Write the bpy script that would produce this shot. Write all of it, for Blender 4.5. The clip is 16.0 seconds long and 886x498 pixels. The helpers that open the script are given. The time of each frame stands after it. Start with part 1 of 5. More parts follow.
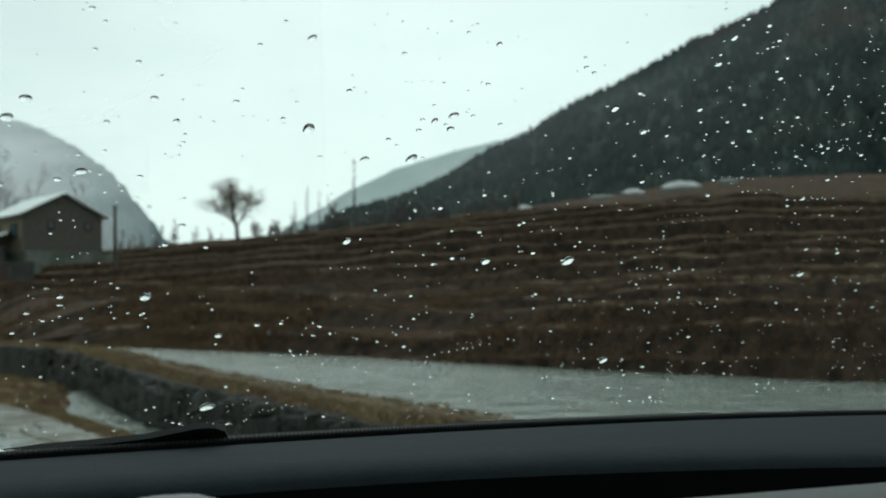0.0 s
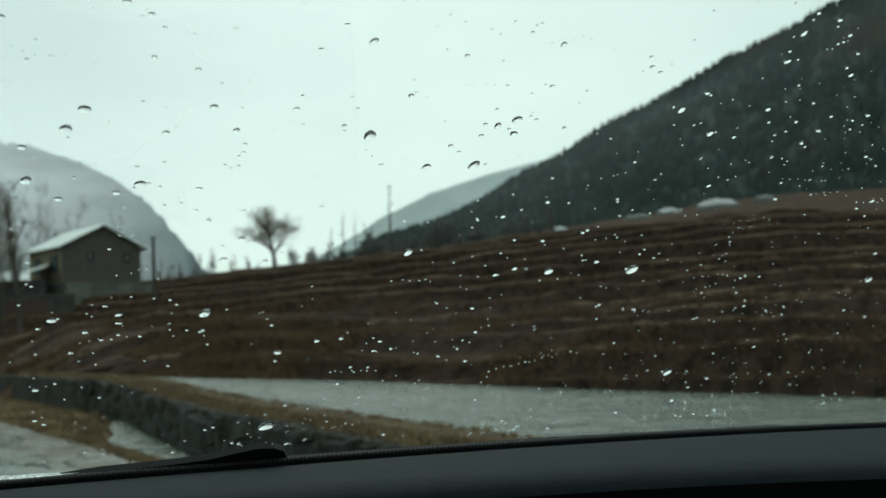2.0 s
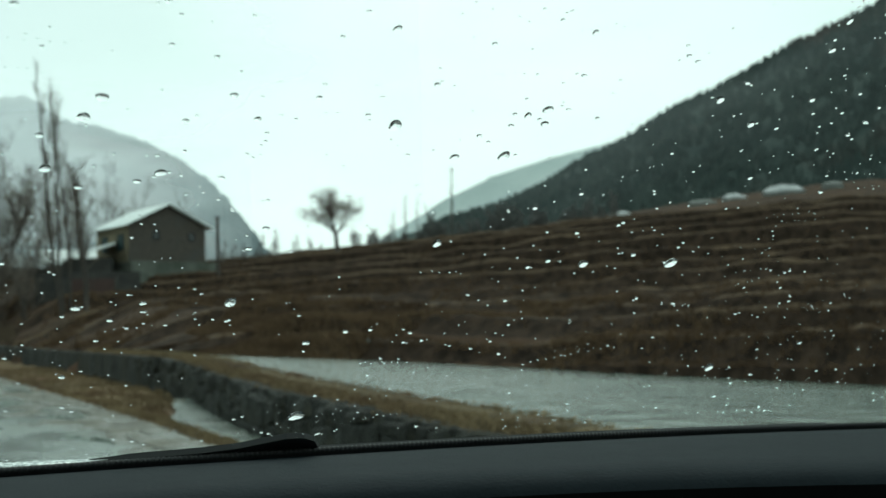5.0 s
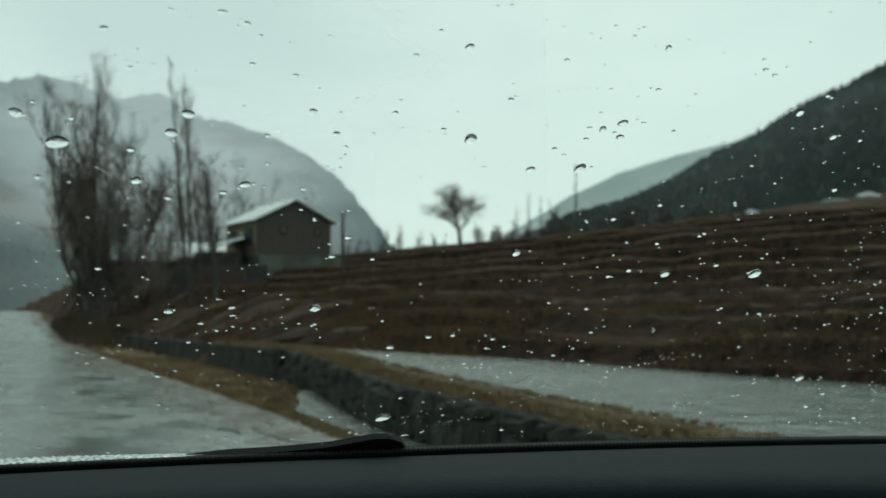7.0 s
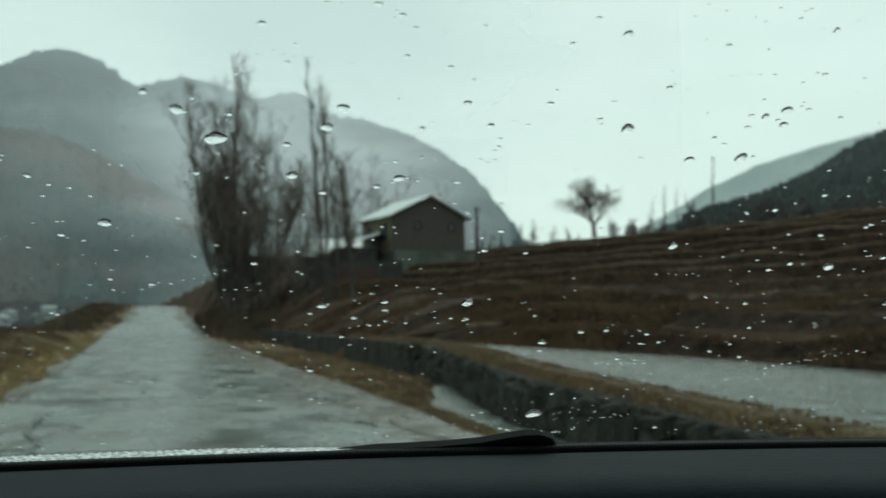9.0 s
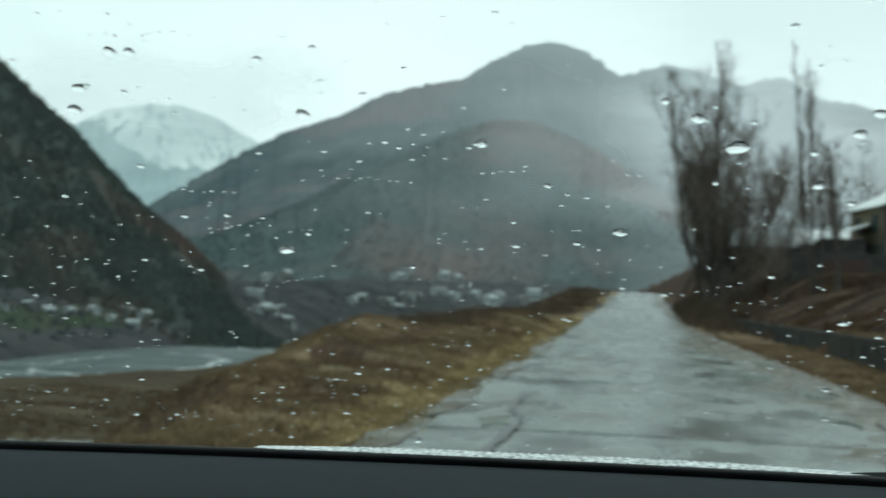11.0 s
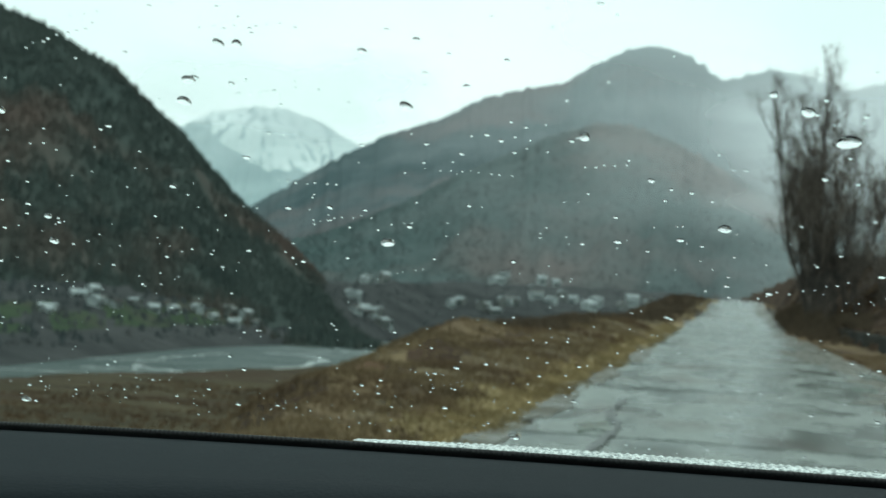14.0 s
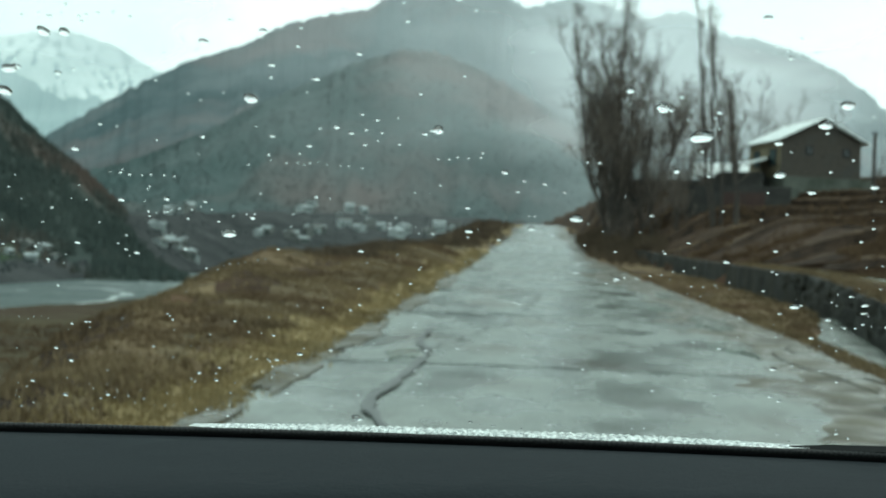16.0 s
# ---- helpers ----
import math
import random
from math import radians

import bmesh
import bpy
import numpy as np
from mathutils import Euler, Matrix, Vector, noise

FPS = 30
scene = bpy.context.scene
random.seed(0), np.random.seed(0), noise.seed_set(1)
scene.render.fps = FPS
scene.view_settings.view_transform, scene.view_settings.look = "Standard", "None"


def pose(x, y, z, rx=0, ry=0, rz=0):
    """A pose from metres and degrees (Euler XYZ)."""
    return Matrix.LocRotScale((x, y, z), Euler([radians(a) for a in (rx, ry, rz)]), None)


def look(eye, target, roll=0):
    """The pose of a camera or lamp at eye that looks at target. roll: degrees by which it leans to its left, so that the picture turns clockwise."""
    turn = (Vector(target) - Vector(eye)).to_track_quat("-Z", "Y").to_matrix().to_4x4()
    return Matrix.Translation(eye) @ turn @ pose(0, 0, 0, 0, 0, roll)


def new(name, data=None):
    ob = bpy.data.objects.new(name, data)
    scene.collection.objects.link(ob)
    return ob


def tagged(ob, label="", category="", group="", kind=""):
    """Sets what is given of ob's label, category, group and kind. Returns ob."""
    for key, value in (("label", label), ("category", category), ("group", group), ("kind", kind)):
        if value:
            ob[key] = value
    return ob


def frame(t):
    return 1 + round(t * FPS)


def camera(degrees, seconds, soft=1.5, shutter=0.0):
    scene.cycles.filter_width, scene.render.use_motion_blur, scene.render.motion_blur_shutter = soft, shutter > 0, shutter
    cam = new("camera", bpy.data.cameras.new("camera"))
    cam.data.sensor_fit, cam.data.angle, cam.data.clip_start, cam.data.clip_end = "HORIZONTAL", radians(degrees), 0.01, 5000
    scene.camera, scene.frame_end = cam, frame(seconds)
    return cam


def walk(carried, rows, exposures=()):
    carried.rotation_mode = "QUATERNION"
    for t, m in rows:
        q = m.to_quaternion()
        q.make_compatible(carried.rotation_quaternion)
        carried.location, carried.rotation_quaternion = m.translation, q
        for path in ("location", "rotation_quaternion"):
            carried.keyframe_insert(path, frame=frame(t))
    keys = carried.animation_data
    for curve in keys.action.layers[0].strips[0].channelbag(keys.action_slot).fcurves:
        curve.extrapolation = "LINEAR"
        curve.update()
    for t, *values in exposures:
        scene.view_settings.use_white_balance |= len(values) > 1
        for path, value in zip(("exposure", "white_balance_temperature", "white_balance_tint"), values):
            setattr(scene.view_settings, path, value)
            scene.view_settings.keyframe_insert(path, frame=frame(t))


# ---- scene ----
import itertools

EYE = 1.45
# time, offset in the car (x, y, z), yaw, pitch, roll
PATH = [
    (0.0, 0.0484, -0.0116, 0.0361, -31.311, 3.933, 1.427),
    (0.5, 0.0580, 0.0101, 0.0540, -30.986, 3.198, 1.726),
    (1.0, 0.0494, 0.0036, 0.0366, -30.191, 3.267, 1.731),
    (1.5, 0.0411, -0.0089, 0.0303, -29.630, 4.291, 1.995),
    (2.0, 0.0453, 0.0082, 0.0312, -29.534, 5.100, 2.536),
    (2.5, 0.0497, 0.0130, 0.0472, -29.347, 4.455, 1.738),
    (3.0, 0.0590, 0.0150, 0.0630, -29.817, 1.601, 1.868),
    (3.5, 0.0553, 0.0073, 0.0579, -29.899, 1.790, 2.054),
    (4.0, 0.0551, 0.0099, 0.0389, -28.833, 2.540, 2.585),
    (4.2, 0.0603, 0.0162, 0.0350, -28.211, 3.948, 2.457),
    (6.3, 0.0671, 0.0001, 0.0420, -24.231, 4.347, 1.268),
    (6.5, 0.0703, 0.0008, 0.0432, -23.433, 4.430, 0.967),
    (7.0, 0.0764, -0.0098, 0.0399, -21.068, 4.347, 0.524),
    (7.5, 0.0779, -0.0135, 0.0441, -19.142, 4.530, 0.028),
    (8.0, 0.0787, -0.0109, 0.0400, -17.512, 3.877, 0.243),
    (8.2, 0.0787, -0.0065, 0.0383, -17.378, 4.096, 0.471),
    (10.3, 0.0545, 0.0030, 0.0440, -3.112, 3.708, -1.583),
    (10.5, 0.0547, 0.0040, 0.0446, -0.456, 3.648, -1.906),
    (11.0, 0.0577, 0.0181, 0.0503, 7.048, 3.220, -2.375),
    (11.5, 0.0666, 0.0215, 0.0470, 11.623, 2.861, -3.418),
    (12.0, 0.0670, 0.0178, 0.0407, 13.341, 2.744, -3.998),
    (12.5, 0.0662, 0.0201, 0.0419, 13.063, 3.134, -3.951),
    (13.0, 0.0663, 0.0177, 0.0435, 12.846, 3.429, -3.734),
    (13.5, 0.0630, 0.0196, 0.0436, 12.400, 3.502, -3.625),
    (14.0, 0.0567, 0.0190, 0.0463, 11.562, 3.169, -3.456),
    (14.5, 0.0521, 0.0174, 0.0491, 10.664, 3.004, -3.414),
    (15.0, 0.0510, 0.0179, 0.0525, 9.363, 2.652, -3.700),
    (15.5, 0.0438, 0.0299, 0.0692, 4.124, 1.717, -2.634),
    (16.0, 0.0375, 0.0313, 0.0710, 2.663, 0.249, -2.204),
]
cam = camera(39.57, 16.0, soft=1.5, shutter=0.5)
cam.data.dof.use_dof = True
cam.data.dof.focus_distance = 0.62
cam.data.dof.aperture_fstop = 20.0
walk(cam, [(t, pose(x, y, EYE + z, 90 + p, r, w)) for t, x, y, z, w, p, r in PATH],
     exposures=[(0.0, 0.04, 6600, 14), (0.5, 0.03, 6600, 14), (1.0, 0.25, 6700, 8), (1.5, 0.12, 6650, 9), (2.0, -0.05, 6650, 10), (2.5, -0.08, 6650, 9), (3.0, 0.28, 6700, 1), (3.5, 0.43, 6600, 2), (4.2, 0.44, 6500, 4), (6.3, -0.22, 6650, 9), (8.2, -0.2, 6650, 9), (10.5, 0.08, 6600, 13), (11.0, 0.16, 6450, 14), (12.0, 0.36, 6500, 9), (12.5, 0.38, 6500, 9), (14.5, 0.3, 6500, 10), (15.2, 0.31, 6500, 10), (16.0, 0.48, 6500, 9)])

# ---- light: overcast, rain ----
world = bpy.data.worlds.new("overcast_sky")
scene.world = world
world.use_nodes = True
wn, wl = world.node_tree.nodes, world.node_tree.links
wn.clear()
w_out, w_bg = wn.new("ShaderNodeOutputWorld"), wn.new("ShaderNodeBackground")
w_sky = wn.new("ShaderNodeTexSky")
w_sky.sky_type, w_sky.sun_disc = "NISHITA", False
w_sky.sun_elevation, w_sky.sun_rotation = radians(38), radians(20)
w_scale = wn.new("ShaderNodeVectorMath")
w_scale.operation = "SCALE"
w_scale.inputs["Scale"].default_value = 0.10
w_mix = wn.new("ShaderNodeMix")
w_mix.data_type = "RGBA"
w_mix.inputs[0].default_value = 0.93
w_tc, w_map, w_noise, w_ramp = (wn.new("ShaderNodeTexCoord"), wn.new("ShaderNodeMapping"), wn.new("ShaderNodeTexNoise"), wn.new("ShaderNodeValToRGB"))
w_map.inputs["Scale"].default_value = (1, 1, 2.6)
w_noise.inputs["Scale"].default_value = 1.5
w_noise.inputs["Detail"].default_value = 4
w_ramp.color_ramp.elements[0].position, w_ramp.color_ramp.elements[0].color = 0.28, (0.578, 0.785, 0.738, 1)
w_ramp.color_ramp.elements[1].position, w_ramp.color_ramp.elements[1].color = 0.66, (0.795, 1.015, 0.965, 1)
wl.new(w_tc.outputs["Generated"], w_map.inputs[0])
wl.new(w_map.outputs[0], w_noise.inputs["Vector"])
wl.new(w_noise.outputs["Fac"], w_ramp.inputs[0])
wl.new(w_sky.outputs[0], w_scale.inputs[0])
wl.new(w_scale.outputs[0], w_mix.inputs[6])
wl.new(w_ramp.outputs[0], w_mix.inputs[7])
wl.new(w_mix.outputs[2], w_bg.inputs["Color"])
w_bg.inputs["Strength"].default_value = 1.0
wl.new(w_bg.outputs[0], w_out.inputs[0])
sun = new("sun", bpy.data.lights.new("sun", "SUN"))
sun.data.energy, sun.data.angle, sun.data.color = 0.5, radians(25), (1.0, 0.97, 0.92)
sun.matrix_world = look((0, 0, 50), (-14, -30, 0))


# ---- materials ----
def mat(name, a, b, scale=4.0, rough=0.8, rough2=None, bump=0.0, bscale=None, c=None, cscale=0.6, cfac=0.5, stretch=(1, 1, 1), metal=0.0, ior=1.45, detail=6.0, rand=0.0, spec=0.5):
    """Two colours by a fine noise, a third by a broad one, roughness and relief."""
    m = bpy.data.materials.new(name)
    m.use_nodes = True
    n, l = m.node_tree.nodes, m.node_tree.links
    p = n["Principled BSDF"]
    tc, mp = n.new("ShaderNodeTexCoord"), n.new("ShaderNodeMapping")
    mp.inputs["Scale"].default_value = stretch
    l.new(tc.outputs["Object"], mp.inputs[0])
    t1 = n.new("ShaderNodeTexNoise")
    t1.inputs["Scale"].default_value, t1.inputs["Detail"].default_value, t1.inputs["Roughness"].default_value = scale, detail, 0.65
    l.new(mp.outputs[0], t1.inputs["Vector"])
    r1 = n.new("ShaderNodeValToRGB")
    r1.color_ramp.elements[0].position, r1.color_ramp.elements[1].position = 0.36, 0.64
    r1.color_ramp.elements[0].color, r1.color_ramp.elements[1].color = (*a, 1), (*b, 1)
    l.new(t1.outputs["Fac"], r1.inputs[0])
    out = r1.outputs[0]
    if c:
        t2 = n.new("ShaderNodeTexNoise")
        t2.inputs["Scale"].default_value, t2.inputs["Detail"].default_value = cscale, 4
        l.new(mp.outputs[0], t2.inputs["Vector"])
        r2 = n.new("ShaderNodeValToRGB")
        r2.color_ramp.elements[0].position, r2.color_ramp.elements[1].position = cfac, min(cfac + 0.16, 1)
        mx = n.new("ShaderNodeMix")
        mx.data_type = "RGBA"
        l.new(t2.outputs["Fac"], r2.inputs[0])
        l.new(r2.outputs[0], mx.inputs[0])
        l.new(out, mx.inputs[6])
        mx.inputs[7].default_value = (*c, 1)
        out = mx.outputs[2]
    if rand:
        info, hs, mr = n.new("ShaderNodeObjectInfo"), n.new("ShaderNodeHueSaturation"), n.new("ShaderNodeMapRange")
        mr.inputs["To Min"].default_value, mr.inputs["To Max"].default_value = 1 - rand, 1 + rand
        l.new(info.outputs["Random"], mr.inputs["Value"])
        l.new(mr.outputs[0], hs.inputs["Value"])
        l.new(out, hs.inputs["Color"])
        out = hs.outputs[0]
    l.new(out, p.inputs["Base Color"])
    p.inputs["Metallic"].default_value, p.inputs["IOR"].default_value, p.inputs["Specular IOR Level"].default_value = metal, ior, spec
    if rough2 is None:
        p.inputs["Roughness"].default_value = rough
    else:
        t3, r3 = n.new("ShaderNodeTexNoise"), n.new("ShaderNodeMapRange")
        t3.inputs["Scale"].default_value, t3.inputs["Detail"].default_value = cscale * 1.7, 5
        l.new(mp.outputs[0], t3.inputs["Vector"])
        r3.inputs["From Min"].default_value, r3.inputs["From Max"].default_value = 0.38, 0.62
        r3.inputs["To Min"].default_value, r3.inputs["To Max"].default_value = rough, rough2
        l.new(t3.outputs["Fac"], r3.inputs["Value"])
        l.new(r3.outputs[0], p.inputs["Roughness"])
    if bump:
        t4, bp = n.new("ShaderNodeTexNoise"), n.new("ShaderNodeBump")
        t4.inputs["Scale"].default_value, t4.inputs["Detail"].default_value = bscale or scale * 2, 6
        l.new(mp.outputs[0], t4.inputs["Vector"])
        l.new(t4.outputs["Fac"], bp.inputs["Height"])
        bp.inputs["Strength"].default_value = bump
        bp.inputs["Distance"].default_value = 0.5 / (bscale or scale * 2)
        l.new(bp.outputs[0], p.inputs["Normal"])
    return m


M_GROUND = mat("wet_brown_field", (0.029, 0.0185, 0.0130), (0.072, 0.045, 0.030), 0.9, 0.95, bump=0.6, bscale=5, c=(0.074, 0.043, 0.028), cscale=0.11, cfac=0.50, spec=0.12)
M_VERGE = mat("dead_yellow_grass", (0.090, 0.061, 0.035), (0.208, 0.148, 0.085), 1.3, 0.95, bump=0.8, bscale=6, c=(0.112, 0.063, 0.038), cscale=0.2, cfac=0.49, stretch=(0.45, 1.5, 1), spec=0.15)
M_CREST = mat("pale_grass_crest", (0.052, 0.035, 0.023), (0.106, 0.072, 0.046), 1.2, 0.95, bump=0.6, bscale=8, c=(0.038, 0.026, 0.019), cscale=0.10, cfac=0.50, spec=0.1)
M_SCRUB = mat("reddish_scrub", (0.066, 0.048, 0.035), (0.125, 0.092, 0.064), 1.0, 0.95, spec=0.1)
# Far woods: distance haze is mixed into the base colour.
M_FARTREE = mat("haze_painted_trees", (0.066, 0.098, 0.097), (0.110, 0.132, 0.134), 0.010, 1.0, c=(0.158, 0.132, 0.128), cscale=0.0055, cfac=0.47, spec=0.0)
# Bank grass darkened: the shadow under the terrace crests is in this colour.
M_BANK = mat("shaded_grass_bank", (0.014, 0.0095, 0.007), (0.048, 0.031, 0.022), 2.2, 0.95, bump=0.8, bscale=7, stretch=(1, 1, 0.5), spec=0.1)
M_BLADE = mat("dry_grass_blade", (0.120, 0.083, 0.048), (0.236, 0.168, 0.098), 0.5, 0.9, c=(0.114, 0.067, 0.041), cscale=0.16, cfac=0.49, spec=0.2)
M_BLADE2 = mat("brown_grass_blade", (0.052, 0.030, 0.018), (0.118, 0.070, 0.040), 0.4, 0.9, spec=0.2)
M_BLADE3 = mat("russet_grass_blade", (0.068, 0.040, 0.024), (0.146, 0.092, 0.054), 0.3, 0.9, spec=0.2)
M_ROAD = mat("wet_worn_concrete", (0.108, 0.123, 0.112), (0.200, 0.222, 0.206), 2.2, 0.12, 0.40, bump=0.35, bscale=14, c=(0.080, 0.073, 0.059), cscale=0.8, cfac=0.53, stretch=(0.8, 0.45, 1), rand=0.06, spec=0.36)
M_GRAVEL = mat("muddy_gravel_shoulder", (0.046, 0.041, 0.029), (0.108, 0.096, 0.068), 1.6, 0.15, 0.8, bump=0.7, bscale=12, c=(0.125, 0.132, 0.122), cscale=0.7, cfac=0.57)
M_MUD = mat("wet_olive_mud", (0.052, 0.046, 0.032), (0.105, 0.094, 0.070), 2.6, 0.25, 0.8, bump=0.5, bscale=14, c=(0.09, 0.088, 0.074), cscale=0.9, cfac=0.57)
M_CRACK = mat("wet_dark_joint", (0.018, 0.02, 0.02), (0.05, 0.052, 0.05), 5, 0.35)
M_STONE = mat("mossy_dark_stone", (0.015, 0.0158, 0.0143), (0.054, 0.054, 0.049), 2.4, 0.6, 0.9, bump=0.9, bscale=4, stretch=(1, 1.6, 0.5), c=(0.038, 0.034, 0.024), cscale=0.8, cfac=0.52, rand=0.35, spec=0.2)
M_WATER = mat("rain_pocked_water", (0.120, 0.142, 0.124), (0.190, 0.214, 0.190), 0.8, 0.10, bump=0.6, bscale=1.3, ior=1.33, stretch=(1, 1.8, 1), spec=0.9)
M_RIVER = mat("grey_green_river", (0.050, 0.072, 0.070), (0.092, 0.116, 0.112), 0.10, 0.45, bump=0.9, bscale=0.5, ior=1.33, c=(0.26, 0.30, 0.29), cscale=0.07, cfac=0.62, spec=0.06)
M_FOAM = mat("white_water", (0.10, 0.105, 0.10), (0.22, 0.23, 0.22), 3, 0.6)
M_FOREST = mat("mixed_pine_and_scrub_slope", (0.040, 0.054, 0.050), (0.066, 0.080, 0.073), 0.05, 1.0, bump=0.4, bscale=0.2, c=(0.106, 0.080, 0.069), cscale=0.016, cfac=0.48, spec=0.05)
M_CONIFER = mat("pine_needles", (0.046, 0.060, 0.056), (0.070, 0.085, 0.078), 0.07, 1.0, c=(0.106, 0.080, 0.069), cscale=0.016, cfac=0.48, spec=0.05)
# Forest colours darkened for the right hill, its deeper shade put into the colour.
M_PINES = mat("darkened_pines", (0.029, 0.042, 0.040), (0.050, 0.065, 0.060), 0.06, 1.0, bump=0.4, bscale=0.2, c=(0.064, 0.054, 0.048), cscale=0.02, cfac=0.56, spec=0.05)
# Hill and mountain colours with aerial haze painted in, paler with distance.
M_FAR = mat("haze_painted_hill", (0.056, 0.086, 0.085), (0.100, 0.123, 0.124), 0.010, 1.0, bump=0.5, bscale=0.03, c=(0.148, 0.122, 0.118), cscale=0.0055, cfac=0.47, spec=0.0)
M_FARTHER = mat("haze_painted_mountain", (0.064, 0.095, 0.103), (0.116, 0.143, 0.153), 0.009, 1.0, bump=0.5, bscale=0.015, c=(0.134, 0.127, 0.131), cscale=0.005, cfac=0.5, spec=0.0)
M_PALE = mat("haze_painted_pale_hill", (0.34, 0.395, 0.395), (0.40, 0.45, 0.445), 0.012, 1.0, spec=0.0)
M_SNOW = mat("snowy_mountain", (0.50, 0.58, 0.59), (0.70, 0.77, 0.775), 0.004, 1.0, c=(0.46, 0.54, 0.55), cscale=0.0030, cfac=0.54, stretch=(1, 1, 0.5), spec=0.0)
M_SNOWROCK = mat("haze_painted_rock", (0.31, 0.40, 0.415), (0.39, 0.475, 0.49), 0.004, 1.0, spec=0.0)
M_RAPID = mat("white_rapids", (0.20, 0.24, 0.235), (0.52, 0.56, 0.55), 0.35, 0.6, bump=0.5, bscale=0.8)
M_TILTH = mat("brown_dead_sward", (0.070, 0.052, 0.033), (0.168, 0.126, 0.076), 1.2, 0.95, bump=0.8, bscale=6, c=(0.080, 0.055, 0.037), cscale=0.3, cfac=0.52, stretch=(0.45, 1.7, 1), spec=0.12)
M_MEADOW = mat("wet_brown_meadow", (0.036, 0.030, 0.019), (0.092, 0.074, 0.045), 0.30, 0.95, bump=0.9, bscale=1.6, c=(0.058, 0.040, 0.026), cscale=0.07, cfac=0.5, stretch=(0.45, 1.7, 1), spec=0.1)
M_RIBBED = mat("ribbed_black_rubber_mat", (0.018, 0.020, 0.021), (0.030, 0.033, 0.034), 60, 0.6)
M_VENT = mat("pale_grey_vent", (0.12, 0.125, 0.125), (0.15, 0.155, 0.155), 30, 0.6)
# Skyline twigs: paler than the near ones, with haze painted into the colour.
M_TWIGFAR = mat("haze_painted_twigs", (0.105, 0.100, 0.098), (0.160, 0.152, 0.148), 2, 0.9)
M_STRAW = mat("straw_verge_grass", (0.190, 0.140, 0.070), (0.325, 0.242, 0.126), 0.7, 0.9, c=(0.160, 0.114, 0.058), cscale=0.3, cfac=0.55, spec=0.2)
M_BARK = mat("wet_bark", (0.032, 0.026, 0.023), (0.078, 0.063, 0.054), 3, 0.85, bump=0.6, bscale=12, stretch=(1, 1, 0.2))
M_TWIG = mat("brown_twigs", (0.100, 0.078, 0.066), (0.180, 0.142, 0.120), 2, 0.9)
M_BRICK = mat("brown_rough_masonry", (0.050, 0.042, 0.036), (0.088, 0.073, 0.062), 5, 0.9, bump=0.3, c=(0.065, 0.060, 0.055), cscale=0.8)
M_PLASTER = mat("grey_plaster", (0.13, 0.135, 0.13), (0.20, 0.205, 0.195), 2, 0.9, c=(0.09, 0.095, 0.09), cscale=0.5)
M_MOSSY = mat("mossy_damp_plaster", (0.070, 0.078, 0.066), (0.125, 0.132, 0.114), 1.6, 0.9, bump=0.3, c=(0.055, 0.062, 0.048), cscale=0.5)
M_OCHRE = mat("ochre_plaster", (0.16, 0.13, 0.085), (0.23, 0.19, 0.13), 2, 0.9)
M_TIN = mat("wet_sheet_metal_roof", (0.55, 0.58, 0.58), (0.72, 0.75, 0.75), 1.5, 0.30, 0.5, metal=0.2)
M_HUTROOF = mat("pale_hut_roof", (0.29, 0.30, 0.305), (0.43, 0.435, 0.44), 1.2, 0.7, c=(0.28, 0.27, 0.27), cscale=0.6)
M_WHITE = mat("white_painted_wall", (0.25, 0.28, 0.28), (0.38, 0.41, 0.41), 0.8, 0.9)
# Village roofs: the valley haze is put into this roof colour.
M_TINFAR = mat("haze_painted_roof", (0.20, 0.235, 0.24), (0.40, 0.44, 0.445), 0.35, 0.7)
M_DARKWALL = mat("dark_mud_wall", (0.028, 0.027, 0.026), (0.055, 0.052, 0.048), 1.2, 0.95, bump=0.3)
M_REDDOOR = mat("red_brown_gate", (0.045, 0.024, 0.021), (0.062, 0.034, 0.029), 2, 0.8)
M_TEAL = mat("dark_teal_shutter", (0.020, 0.045, 0.048), (0.03, 0.06, 0.062), 3, 0.6)
M_WINDOW = mat("dark_window_glass", (0.012, 0.014, 0.015), (0.022, 0.025, 0.027), 3, 0.15)
M_GREENFIELD = mat("winter_wheat_field", (0.032, 0.050, 0.031), (0.052, 0.074, 0.044), 0.09, 1.0, c=(0.070, 0.064, 0.054), cscale=0.03, cfac=0.50, spec=0.05)
# Hedges greyed in base colour to stand for the haze over the river.
M_FARSCRUB = mat("haze_painted_hedges", (0.044, 0.054, 0.056), (0.082, 0.088, 0.090), 0.05, 1.0, c=(0.098, 0.092, 0.090), cscale=0.02, cfac=0.55, spec=0.0)
M_FARLAND = mat("far_bank_scrub", (0.036, 0.040, 0.041), (0.066, 0.068, 0.069), 0.06, 1.0, bump=0.5, bscale=0.2, spec=0.05)
M_DASH = mat("charcoal_dash_plastic", (0.0118, 0.0162, 0.0196), (0.0152, 0.0204, 0.0242), 40, 0.72, bump=0.45, bscale=500, c=(0.0132, 0.0178, 0.0214), cscale=6, spec=0.07)
# Shadow of the dashboard recess, put into the base colour as near-black.
M_RECESS = mat("painted_recess_shade", (0.0032, 0.0034, 0.0038), (0.0048, 0.005, 0.0054), 20, 0.95, spec=0.03)
M_RUBBER = mat("black_rubber", (0.006, 0.006, 0.007), (0.012, 0.012, 0.013), 30, 0.55)
M_BLACK = mat("matt_black_trim", (0.008, 0.008, 0.009), (0.013, 0.013, 0.014), 20, 0.8)
M_GREYTRIM = mat("grey_lower_trim", (0.034, 0.039, 0.041), (0.046, 0.052, 0.054), 30, 0.6)
